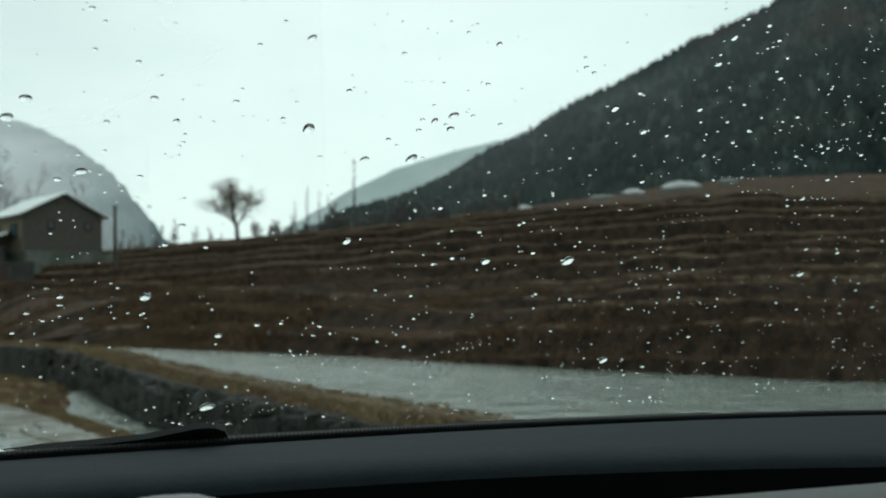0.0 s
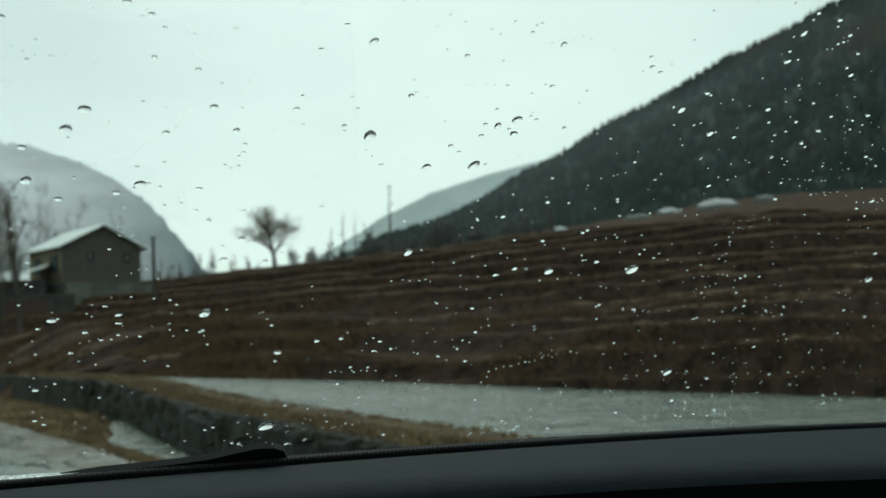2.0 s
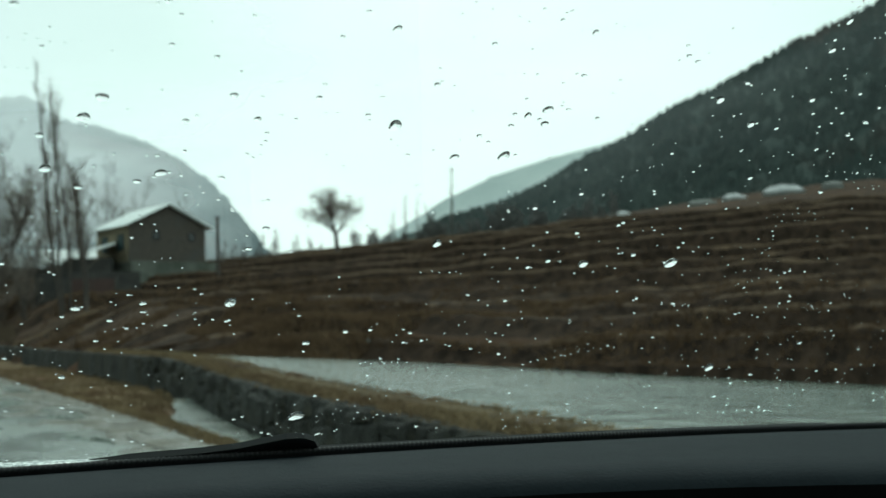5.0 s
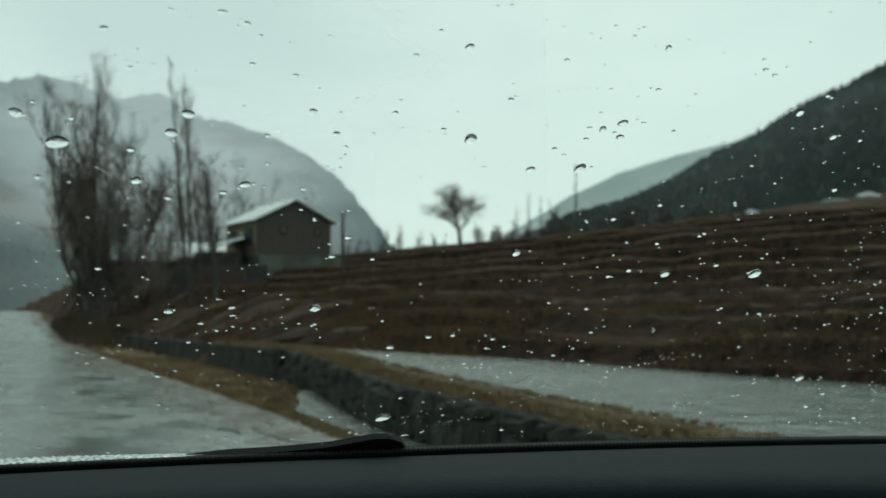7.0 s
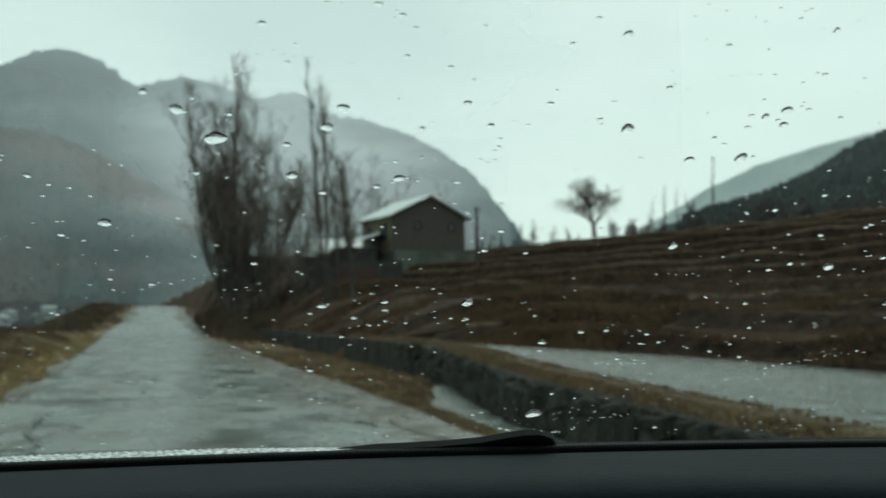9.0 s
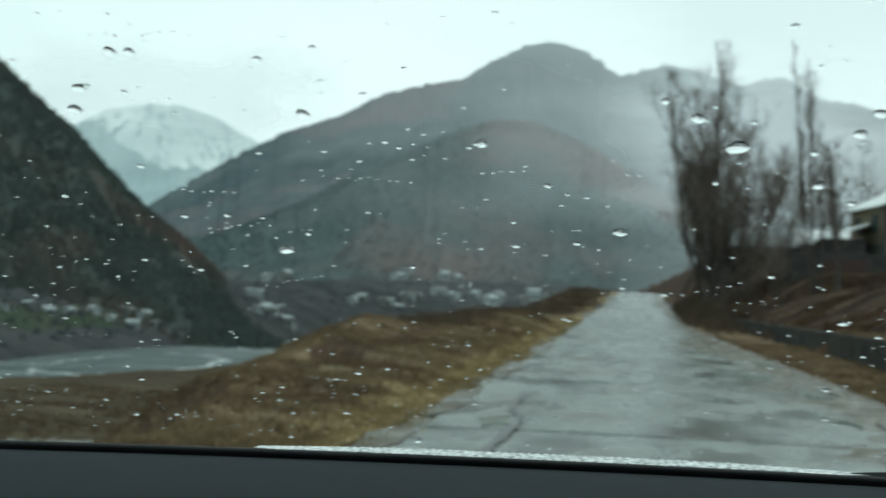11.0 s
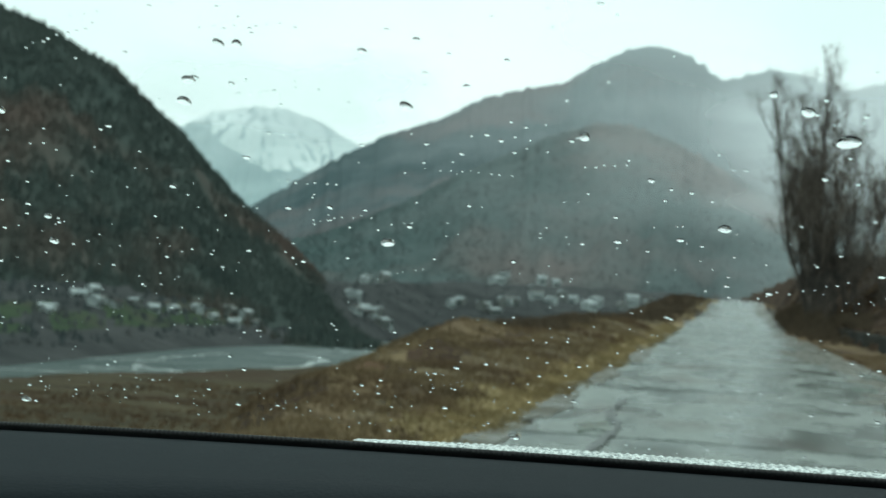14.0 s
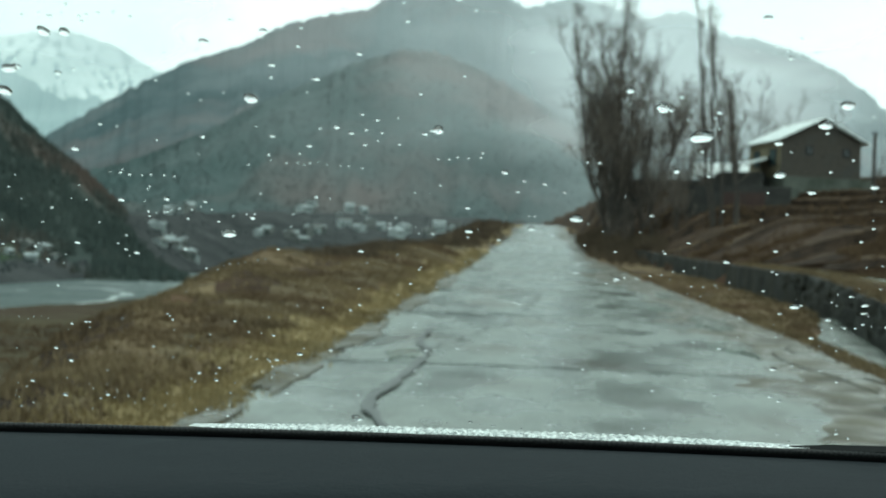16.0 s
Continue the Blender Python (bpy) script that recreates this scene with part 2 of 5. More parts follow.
M_PAINT = mat("silver_car_paint", (0.30, 0.31, 0.32), (0.34, 0.35, 0.36), 8, 0.3, metal=0.6)
M_LINING = mat("grey_headlining", (0.12, 0.12, 0.125), (0.16, 0.16, 0.165), 60, 0.95)
M_METAL = mat("dull_metal", (0.28, 0.28, 0.29), (0.36, 0.36, 0.37), 20, 0.4, metal=0.9)
# Near-white colour in place of the reflection on the wet cowl.
M_FILM = mat("painted_wet_shine", (0.20, 0.22, 0.22), (0.80, 0.83, 0.82), 420, 0.25, detail=2)


def plain_shader(name, kind, **values):
    m = bpy.data.materials.new(name)
    m.use_nodes = True
    n, l = m.node_tree.nodes, m.node_tree.links
    n.clear()
    out, sh = n.new("ShaderNodeOutputMaterial"), n.new(kind)
    for k, v in values.items():
        sh.inputs[k].default_value = v
    l.new(sh.outputs[0], out.inputs[0])
    return m, n, l, sh, out


M_DROP = plain_shader("rain_water", "ShaderNodeBsdfGlass", IOR=1.333, Roughness=0.0)[0]
M_PANE, n_, l_, sh_, out_ = plain_shader("windscreen_glass", "ShaderNodeBsdfTransparent", Color=(0.965, 0.985, 0.975, 1))
gl_, mx_, lw_ = n_.new("ShaderNodeBsdfGlossy"), n_.new("ShaderNodeMixShader"), n_.new("ShaderNodeFresnel")
gl_.inputs["Roughness"].default_value = 0.02
lw_.inputs["IOR"].default_value = 1.08
l_.new(lw_.outputs[0], mx_.inputs[0])
l_.new(sh_.outputs[0], mx_.inputs[1])
l_.new(gl_.outputs[0], mx_.inputs[2])
l_.new(mx_.outputs[0], out_.inputs[0])


# ---- building helpers ----
def link(name, bm, material, parent=None, label="", smooth=False):
    me = bpy.data.meshes.new(name)
    bm.to_mesh(me)
    bm.free()
    for mt in (material if isinstance(material, (list, tuple)) else [material]):
        me.materials.append(mt)
    if smooth:
        me.polygons.foreach_set("use_smooth", [True] * len(me.polygons))
    ob = new(name, me)
    if parent:
        ob.parent = parent
    if label:
        tagged(ob, label)
    return ob


def part(name, bm, material, parent, label="", smooth=False):
    return link(name, bm, material, parent, label, smooth)


def raw(name, verts, faces, material, parent=None, smooth=False):
    me = bpy.data.meshes.new(name)
    me.from_pydata([tuple(v) for v in verts], [], [tuple(f) for f in faces])
    for mt in (material if isinstance(material, (list, tuple)) else [material]):
        me.materials.append(mt)
    if smooth:
        me.polygons.foreach_set("use_smooth", [True] * len(me.polygons))
    me.update()
    ob = new(name, me)
    if parent:
        ob.parent = parent
    return ob


def box(bm, x0, x1, y0, y1, z0, z1, bevel=0.0, m=None):
    r = bmesh.ops.create_cube(bm, size=1, matrix=Matrix.LocRotScale(((x0 + x1) / 2, (y0 + y1) / 2, (z0 + z1) / 2), None, (x1 - x0, y1 - y0, z1 - z0)))
    if bevel:
        es = list({e for v in r["verts"] for e in v.link_edges})
        bmesh.ops.bevel(bm, geom=es, offset=bevel, segments=2, affect="EDGES", profile=0.6)
    if m:
        bmesh.ops.transform(bm, matrix=m, verts=list(bm.verts))
    return bm


def boxed(*a, **k):
    return box(bmesh.new(), *a, **k)


def smooth01(t):
    t = min(max(t, 0.0), 1.0)
    return t * t * (3 - 2 * t)


def lerp_at(x, xs, ys):
    return float(np.interp(x, xs, ys))


def azel(az, el, r):
    a = radians(az)
    return (r * math.sin(a), r * math.cos(a), EYE + r * math.tan(radians(el)))


def nz(x, y, s, seed=0.0):
    return noise.noise((x * s + seed * 7.3, y * s - seed * 3.1, seed))


# ---- lie of the land ----
ROAD_LEAN = 0.021


def road_z(y):
    return lerp_at(y, [-30, 6, 20, 40, 76, 100, 112, 125], [-0.1, 0.0, 0.26, 0.74, 1.80, 3.6, 4.5, 4.55])


def road_half(y):
    return lerp_at(y, [0, 10, 20, 40, 76, 112], [2.55, 2.5, 2.45, 2.35, 2.2, 0.25])


def road_right(y):
    return lerp_at(y, [0, 10, 14.4, 20, 40, 60, 76, 84, 92, 100, 112], [3.7, 4.0, 4.35, 4.6, 4.3, 3.9, 3.55, 3.5, 3.4, 3.3, 3.2])


def wall_x(y):
    return lerp_at(y, [-30, 4, 10, 15, 20, 25, 30, 36, 60, 76, 90], [5.6, 5.7, 5.9, 6.15, 6.5, 7.2, 8.1, 8.9, 9.0, 8.0, 7.0])


def wall_top(y):
    return lerp_at(y, [-30, 5, 9.5, 14.3, 21, 25, 36, 60, 76], [0.35, 0.42, 0.55, 0.70, 0.93, 1.05, 1.34, 1.80, 2.3])


TERR_P = [20, 27, 30.6, 34.5, 40, 46, 53, 60, 68, 76, 85, 95, 106, 118]
TERR_Z = [0.92, 1.42, 1.88, 2.32, 2.82, 3.38, 4.10, 4.90, 5.95, 7.15, 8.40, 9.80, 11.2, 12.5]


def pond_z(x, y):
    return 0.55 - 0.036 * (x - 6.9) + 0.036 * (y - 9.5)


def swing(x, y):
    """How far the lower terraces swing away from their straight line, towards the road's far end."""
    az = math.degrees(math.atan2(x, max(y, 1)))
    return lerp_at(az, [6, 14, 19, 23.5, 35, 48.5, 60], [10.0, 9.6, 8.8, 7.4, 2.6, -0.8, -1.2])


def along(x, y):
    """A point's place across the terraces, with the swing of the lower ones taken out."""
    p, s = 0.545 * x + 0.839 * y, swing(x, y)
    q = (p - s * 60 / 33) / (1 - s / 33)
    return p if q > 60 else q if q > 27 else p - s


def in_pond(x, y):
    """How far inside the pond's far edge a point lies, in metres."""
    return 25.9 - along(x, y) + 0.3 * nz(x, y, 0.5, 3)


def terrace(x, y):
    w = 2.2 * nz(x, y, 0.035, 1) + 0.8 * nz(x, y, 0.16, 2)
    p = along(x, y) + w
    k = 0
    while k < 12 and p > TERR_P[k + 1]:
        k += 1
    a, b = TERR_P[k], TERR_P[k + 1]
    f = (p - a) / (b - a)
    za, zb = TERR_Z[k], TERR_Z[k + 1]
    rise = 1.3 / (b - a)
    flat = za - 0.10 + (zb - za) * 0.12 * min(f / (1 - rise), 1) + 0.24 * math.exp(-((f * (b - a) - 0.25) / 0.35) ** 2) * (k > 0)
    if f < 1 - rise:
        z = flat
    else:
        z = flat + (zb + 0.02 - flat) * smooth01((f - (1 - rise)) / rise)
    if p > 118:
        z = TERR_Z[-1] + 0.02 * (p - 118)
    return 0.9 + (z - 0.9) * side_tilt(x, y) + 0.10 * nz(x, y, 0.8, 5)


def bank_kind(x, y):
    """0 field, 2 terrace bank face with its shade painted dark, 4 pale grass along its crest."""
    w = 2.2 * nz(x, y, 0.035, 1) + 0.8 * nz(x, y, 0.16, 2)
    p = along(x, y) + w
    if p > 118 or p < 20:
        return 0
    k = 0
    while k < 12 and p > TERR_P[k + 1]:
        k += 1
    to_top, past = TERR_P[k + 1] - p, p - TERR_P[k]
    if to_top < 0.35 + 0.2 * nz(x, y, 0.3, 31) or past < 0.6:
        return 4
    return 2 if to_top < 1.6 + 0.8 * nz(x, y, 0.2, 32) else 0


def terrace_blend(x, y, zt):
    """Brings a terrace's height down to the wall's top beside the road."""
    yy = min(max(y, -30), 124)
    wx, wt = wall_x(yy), wall_top(yy)
    f = smooth01((x - wx) / 5.0) if y > 26 else smooth01((x - wx) / 3.0)
    return wt + (zt - wt) * f


def side_tilt(x, y):
    az = math.degrees(math.atan2(x, max(y, 1)))
    return lerp_at(az, [5, 15, 24, 35, 45, 60], [0.775, 0.775, 0.90, 1.04, 1.13, 1.06])


def verge_edge(x, y):
    """How far from the road the left verge breaks off towards the river meadow."""
    return lerp_at(y, [8, 12, 18, 25, 36, 60, 80], [1.9, 2.2, 3.0, 4.4, 5.4, 4.3, 3.9]) + 0.9 * nz(x, y, 0.11, 6) + 0.45 * nz(x, y, 0.35, 16)


def ground_z(x, y):
    d = x - ROAD_LEAN * y
    yy = min(max(y, -30), 124)
    zr, hw = road_z(yy), road_half(yy)
    if y > 112:
        zr = road_z(112) - 0.02 * (y - 112)
    wx = wall_x(yy)
    if x > wx + 0.42:
        zt = terrace(x, y)
        wt = wall_top(yy)
        if in_pond(x, y) > 0:
            e = x - wx
            z = min(zt, pond_z(x, y) - 0.4)
            return z if e > 1.45 else wt - 0.02 + 0.11 * smooth01(e / 0.7) + (z - wt - 0.11) * smooth01((e - 0.85) / 0.6)
        hill = terrace_blend(x, y, zt) - 0.9 * smooth01((x - wx - 0.8) / 2.0)
        far = smooth01((x - 150) / 200)
        return hill + far * 10
    if x > wx - 0.1:
        return zr - 0.9
    dr = road_right(yy)
    if d > dr + 0.2:
        bank = 1.7 * math.exp(-((x - 8.6) / 2.2) ** 2 - ((y - 86) / 9.0) ** 2) * smooth01((d - dr - 0.3) / 1.2)
        return zr - 0.26 * smooth01((d - dr - 0.2) / 0.7) - 0.014 + (0.05 * nz(x, y, 0.7, 22) + 0.05 * nz(x, y, 1.7, 24)) * smooth01((d - dr - 0.2) / 0.7) + bank
    if d > -hw - 0.5:
        return zr - 0.018 + 0.024 * smooth01((d - 1.7) / 1.2) - 0.016 * nz(x, y, 0.8, 21) - 0.010 * nz(x, y, 2.1, 23)
    e = -hw - d
    ridge = lerp_at(yy, [0, 15, 28, 36, 60, 90], [0.0, 0.1, 0.25, 0.50, 0.52, 0.12])
    z = zr - 0.03 + ridge * smooth01(e / 2.6) + (0.20 * nz(x, y, 0.36, 4) + 0.09 * nz(x, y, 1.0, 25) + 0.05 * nz(x, y, 2.3, 26)) * smooth01(e)
    edge = verge_edge(x, y)
    z += 0.32 * math.exp(-((x + 6.6) / 1.2) ** 2 - ((y - 36) / 2.8) ** 2) + 0.22 * math.exp(-((x + 5.6) / 0.8) ** 2 - ((y - 27) / 1.6) ** 2)
    z -= (zr + ridge + 5.0) * smooth01((e - edge) / 7.0)
    r, az = math.hypot(x, y), math.degrees(math.atan2(x, y))
    z -= 3.0 * smooth01((r - lerp_at(az, [-60, -40, -32.5, -28, -23, -18.6, -15, -12.4, -9], [92, 98, 108, 122, 132, 148, 170, 195, 245]) + 14) / 14)
    z += 0.25 * nz(x, y, 0.09, 8) * smooth01((e - edge) / 6)
    return z


# ground: one sheet, fine near the road and coarse far off
rs = [2.0]
while rs[-1] < 4200:
    rs.append(rs[-1] + max(0.22, rs[-1] * (0.0155 if rs[-1] < 170 else 0.06)))
azs = list(np.arange(-62, 66.01, 0.5)) + list(np.arange(70, 298, 6.0))
gv, gf, gm = [], [], []
for r in rs:
    for a in azs:
        x, y = r * math.sin(radians(a)), r * math.cos(radians(a))
        gv.append((x, y, ground_z(x, y)))
na = len(azs)
for i in range(len(rs) - 1):
    for j in range(na):
        k = (j + 1) % na
        gf.append((i * na + j, i * na + k, (i + 1) * na + k, (i + 1) * na + j))
gv.append((0, 0, -0.1))
for j in range(na):
    gf.append((len(gv) - 1, (j + 1) % na, j))
ground = raw("ground", gv, gf, [M_GROUND, M_VERGE, M_BANK, M_GRAVEL, M_CREST, M_TILTH, M_STRAW, M_MEADOW, M_MUD], smooth=True)
for poly in ground.data.polygons:
    c = poly.center
    d, hw = c.x - ROAD_LEAN * c.y, road_half(min(max(c.y, 0), 112))
    if c.x > wall_x(min(max(c.y, -30), 90)):
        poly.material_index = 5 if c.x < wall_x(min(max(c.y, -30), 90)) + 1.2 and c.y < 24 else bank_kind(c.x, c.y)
    elif d > -hw - 0.3:
        poly.material_index = 3 if d < road_right(min(max(c.y, 0), 112)) + 0.25 + 0.5 * nz(c.x, c.y, 0.35, 41) else (1 if nz(c.x, c.y, 0.4, 43) > -0.25 else 4)
    else:
        e = -hw - d
        edge = verge_edge(c.x, c.y)
        lo, hi = 1.25 + 0.5 * nz(c.x, c.y, 0.16, 51), 2.9 + 0.9 * nz(c.x, c.y, 0.12, 52)
        # Verge ridge: sunlit tan crest and darker shadow side painted by material choice.
        poly.material_index = (8 if abs(c.y - 54 - 2.0 * nz(c.x, c.y, 0.07, 59)) < 3.2 and c.x < -17 else 7) if e > edge + 4.2 + 1.2 * nz(c.x, c.y, 0.1, 58) else 1 if abs(e - edge) < 0.45 + 0.3 * nz(c.x, c.y, 0.3, 60) and c.y > 12 else 0 if edge < e < edge + 1.7 + 0.9 * nz(c.x, c.y, 0.25, 63) else 6 if e < lo - 0.15 and nz(c.x, c.y, 0.7, 54) > -0.45 else 0 if hi < e < hi + 1.2 + 0.8 * nz(c.x, c.y, 0.15, 55) and c.y < 45 else 5 if lo < e < hi or (e > 4.2 and nz(c.x, c.y, 0.10, 53) > -0.35) else 1 if e < 40 + 6 * nz(c.x, c.y, 0.05, 9) else (0 if nz(c.x, c.y, 0.06, 11) > 0.05 else 1)
tagged(ground, "wet brown winter fields and grass verges", "ground", kind="structure")


# ---- terraced fields: bank foot, face with painted shade, grass crest and field, step above step ----
tv, tf, tk = [], [], []
NQ = 230
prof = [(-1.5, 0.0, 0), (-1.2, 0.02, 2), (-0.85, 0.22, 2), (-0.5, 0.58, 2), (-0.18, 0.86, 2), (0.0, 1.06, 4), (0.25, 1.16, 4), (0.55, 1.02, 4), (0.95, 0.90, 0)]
rows_t = []
BENCH = [-0.3, 0.35, 1.25, 1.36, 1.90, 2.02, 2.40, 2.5]  # how high the benches stand above the eye, in degrees
for k in range(1, len(TERR_P)):
    if k == 1:
        rows_t.append((k, -2.0, -2.4, 2))
    for dp, fr, kind in prof:
        rows_t.append((k, dp, fr, kind))
crest_at = []
for k, dp, fr, kind in rows_t:
    lo, hi = TERR_Z[k - 1], TERR_Z[k]
    lo -= 0.06
    row = []
    for i in range(NQ + 1):
        p0 = TERR_P[k]
        q0, q1 = (5.6 - 0.545 * p0) / 0.839, 0.75 * p0 + 12
        q = q0 + (q1 - q0) * (i / NQ)
        w = (1.0 if k < 2 else 3.3) * noise.noise((q * 0.045, k * 3.7, 1.0)) + 0.8 * noise.noise((q * 0.19, k * 5.1, 2.0)) + 0.16 * noise.noise((q * 0.8, k * 2.3, 3.0))
        p = p0 + dp * (0.75 + 0.5 * noise.noise((q * 0.12, k * 1.7, 7.0)) * (dp < 0) + 0.25 * (dp >= 0)) + w
        if k == 1:
            p += -0.6
        x, y = 0.545 * p + 0.839 * q, 0.839 * p - 0.545 * q
        fade = max(0.0, min(1.0, (60 - p0) / 33))
        for _ in range(3):
            s_ = swing(x, y) * fade
            x, y = 0.545 * (p + s_) + 0.839 * q, 0.839 * (p + s_) - 0.545 * q
        z = lo + (hi - lo) * fr + (0.17 if k < 2 else 0.26) * noise.noise((q * 0.32, k * 4.1 + dp * 0.6, 4.0)) + 0.10 * noise.noise((q * 2.3, k * 4.1 + dp * 3, 5.0))
        z = 0.9 + (z - 0.9) * side_tilt(x, y)
        if k == 1:
            z += max(0.0, pond_z(x, y) + 0.5 - (0.9 + (hi - 0.9) * side_tilt(x, y)))
        elif fade > 0:
            rise_ = BENCH[k - 1] + (BENCH[k] - BENCH[k - 1]) * min(fr, 1.05)
            bench = EYE + math.hypot(x, y) * math.tan(radians(rise_)) + 0.16 * noise.noise((q * 0.32, k * 4.1 + dp * 0.6, 4.0)) + 0.10 * noise.noise((q * 1.9, k * 4.1 + dp * 3, 5.0))
            z += (bench - z) * smooth01((s_ / max(fade, 0.15) - 1.0) / 5.0)
        near = 1 - smooth01((x - wall_x(min(max(y, -30), 90))) / 14.0)
        z += near * (0.30 * nz(x, y, 0.30, 61) + 0.16 * nz(x, y, 0.9, 62)) * (k > 1)
        z = terrace_blend(x, y, z) if x > wall_x(min(max(y, -30), 90)) + 0.5 else road_z(min(max(y, -30), 112)) - 1.2
        row.append((x, y, z))
        if abs(dp - 0.25) < 0.01:
            crest_at.append((x, y, z))
    tv += row
    tk.append(kind)
last = [(x + 12, y + 30, z + 0.5) for x, y, z in tv[-(NQ + 1):]]
tv += last
for r in range(len(rows_t)):
    for i in range(NQ):
        a = r * (NQ + 1) + i
        if tv[a][0] < 4.4 and tv[a + 1][0] < 4.4:
            continue
        tf.append((a, a + 1, a + NQ + 2, a + NQ + 1))
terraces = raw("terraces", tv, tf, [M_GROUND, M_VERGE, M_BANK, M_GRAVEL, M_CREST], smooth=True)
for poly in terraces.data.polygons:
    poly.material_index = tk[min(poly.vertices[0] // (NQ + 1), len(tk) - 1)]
tagged(terraces, "stepped brown terraced fields with grassy banks", "field", kind="structure")


# ---- road ----
def strip(name, ys, left, right, lift, material, parent=None, thick=0.12, crown=0.0, n=6):
    """A slab that follows the road between two edges, with thickness."""
    v, f = [], []
    for y in ys:
        for k in range(n + 1):
            t = k / n
            x = left(y) + (right(y) - left(y)) * t + ROAD_LEAN * y
            v.append((x, y, road_z(y) + lift + crown * (1 - (2 * t - 1) ** 2) + 0.012 * nz(x, y, 0.9, 12)))
    m = len(ys)
    for i in range(m - 1):
        for k in range(n):
            a = i * (n + 1) + k
            f.append((a, a + 1, a + n + 2, a + n + 1))
    ring = [k for k in range(n + 1)] + [i * (n + 1) + n for i in range(1, m)] + [(m - 1) * (n + 1) + k for k in range(n - 1, -1, -1)] + [i * (n + 1) for i in range(m - 2, 0, -1)]
    base = len(v)
    for k in ring:
        v.append((v[k][0], v[k][1], v[k][2] - thick))
    for i in range(len(ring)):
        j = (i + 1) % len(ring)
        f.append((ring[j], ring[i], base + i, base + j))
    return raw(name, v, f, material, parent, smooth=False)


road = new("road")
tagged(road, "wet worn concrete village road with cracked slabs", "road", kind="structure")
joints = [-20, -9, 0, 7.5, 15.0, 24.2, 33.0, 41.5, 50, 59, 68, 78, 90, 101, 112]
for a, b in zip(joints, joints[1:]):
    ys = list(np.linspace(a + 0.05, b - 0.05, 26))
    strip("slab", ys, lambda y: -road_half(y) + 0.30 * nz(0, y, 0.5, 14) + 0.14 * nz(0, y, 2.1, 16), lambda y: road_right(y) - 0.75 + 0.85 * nz(5, y, 0.22, 15) + 0.35 * nz(5, y, 0.9, 18) + 0.12 * nz(5, y, 2.6, 20), random.uniform(-0.008, 0.008), M_ROAD, road, crown=0.03)


def ribbon(name, pts, width, material, parent=None, lift=0.006, onto=None, label=""):
    """A thin wandering crack or seam laid on the road."""
    v, f = [], []
    for i, (x, y) in enumerate(pts):
        q = pts[min(i + 1, len(pts) - 1)]
        p = pts[max(i - 1, 0)]
        dx, dy = q[0] - p[0], q[1] - p[1]
        k = math.hypot(dx, dy) or 1
        w = width * random.uniform(0.25, 1.0) / 2
        z = (onto or road_top)(x, y) + lift
        v += [(x - dy / k * w, y + dx / k * w, z), (x + dy / k * w, y - dx / k * w, z)]
    for i in range(len(pts) - 1):
        f.append((2 * i, 2 * i + 1, 2 * i + 3, 2 * i + 2))
    return raw(name, v, f, material, parent)


def road_top(x, y):
    d = x - ROAD_LEAN * y
    hw = road_half(y)
    t = (d + hw) / (hw + road_right(y))
    return road_z(y) + 0.022 + 0.03 * (1 - (2 * t - 1) ** 2) + 0.012 * nz(x, y, 0.9, 12)


def wander(x0, y0, x1, y1, n=44, amp=0.2, seed=0):
    return [(x0 + (x1 - x0) * i / n + amp * nz(i * 0.23, seed, 1.0, seed) + 0.4 * amp * nz(i * 0.9, seed, 1.0, seed + 5), y0 + (y1 - y0) * i / n + amp * nz(seed, i * 0.3, 1.0, seed + 3) + 0.3 * amp * nz(seed, i * 1.1, 1.0, seed + 7)) for i in range(n + 1)]


for i, c in enumerate([(-2.4, 24.1, 2.6, 24.3, 0.22), (-2.2, 33, 2.7, 33, 0.13), (-2.1, 41.5, 2.9, 41.5, 0.12),
                        (0.6, 26, 1.2, 33, 0.08), (-0.9, 17, 0.4, 23, 0.05), (-1.7, 50, 3.2, 50, 0.14), (-1.4, 59, 3.3, 59, 0.16), (-1, 78, 3.8, 78, 0.2)]):
    ribbon("crack", wander(*c[:4], seed=i + 1), c[4], M_CRACK, road)

def bent(y):
    return -0.98 + 0.10 * math.sin(y * 0.9) + 0.16 * nz(1, y, 0.5, 72) + 0.06 * nz(1, y, 1.8, 73)


ribbon("crack", [(bent(9.5 + 0.22 * i), 9.5 + 0.22 * i) for i in range(52)], 0.15, M_CRACK, road)
ribbon("crack", [(bent(12.9) - 0.13 * i + 0.1 * nz(i, 2, 0.4, 74), 12.9 + 0.05 * i) for i in range(10)], 0.09, M_CRACK, road)


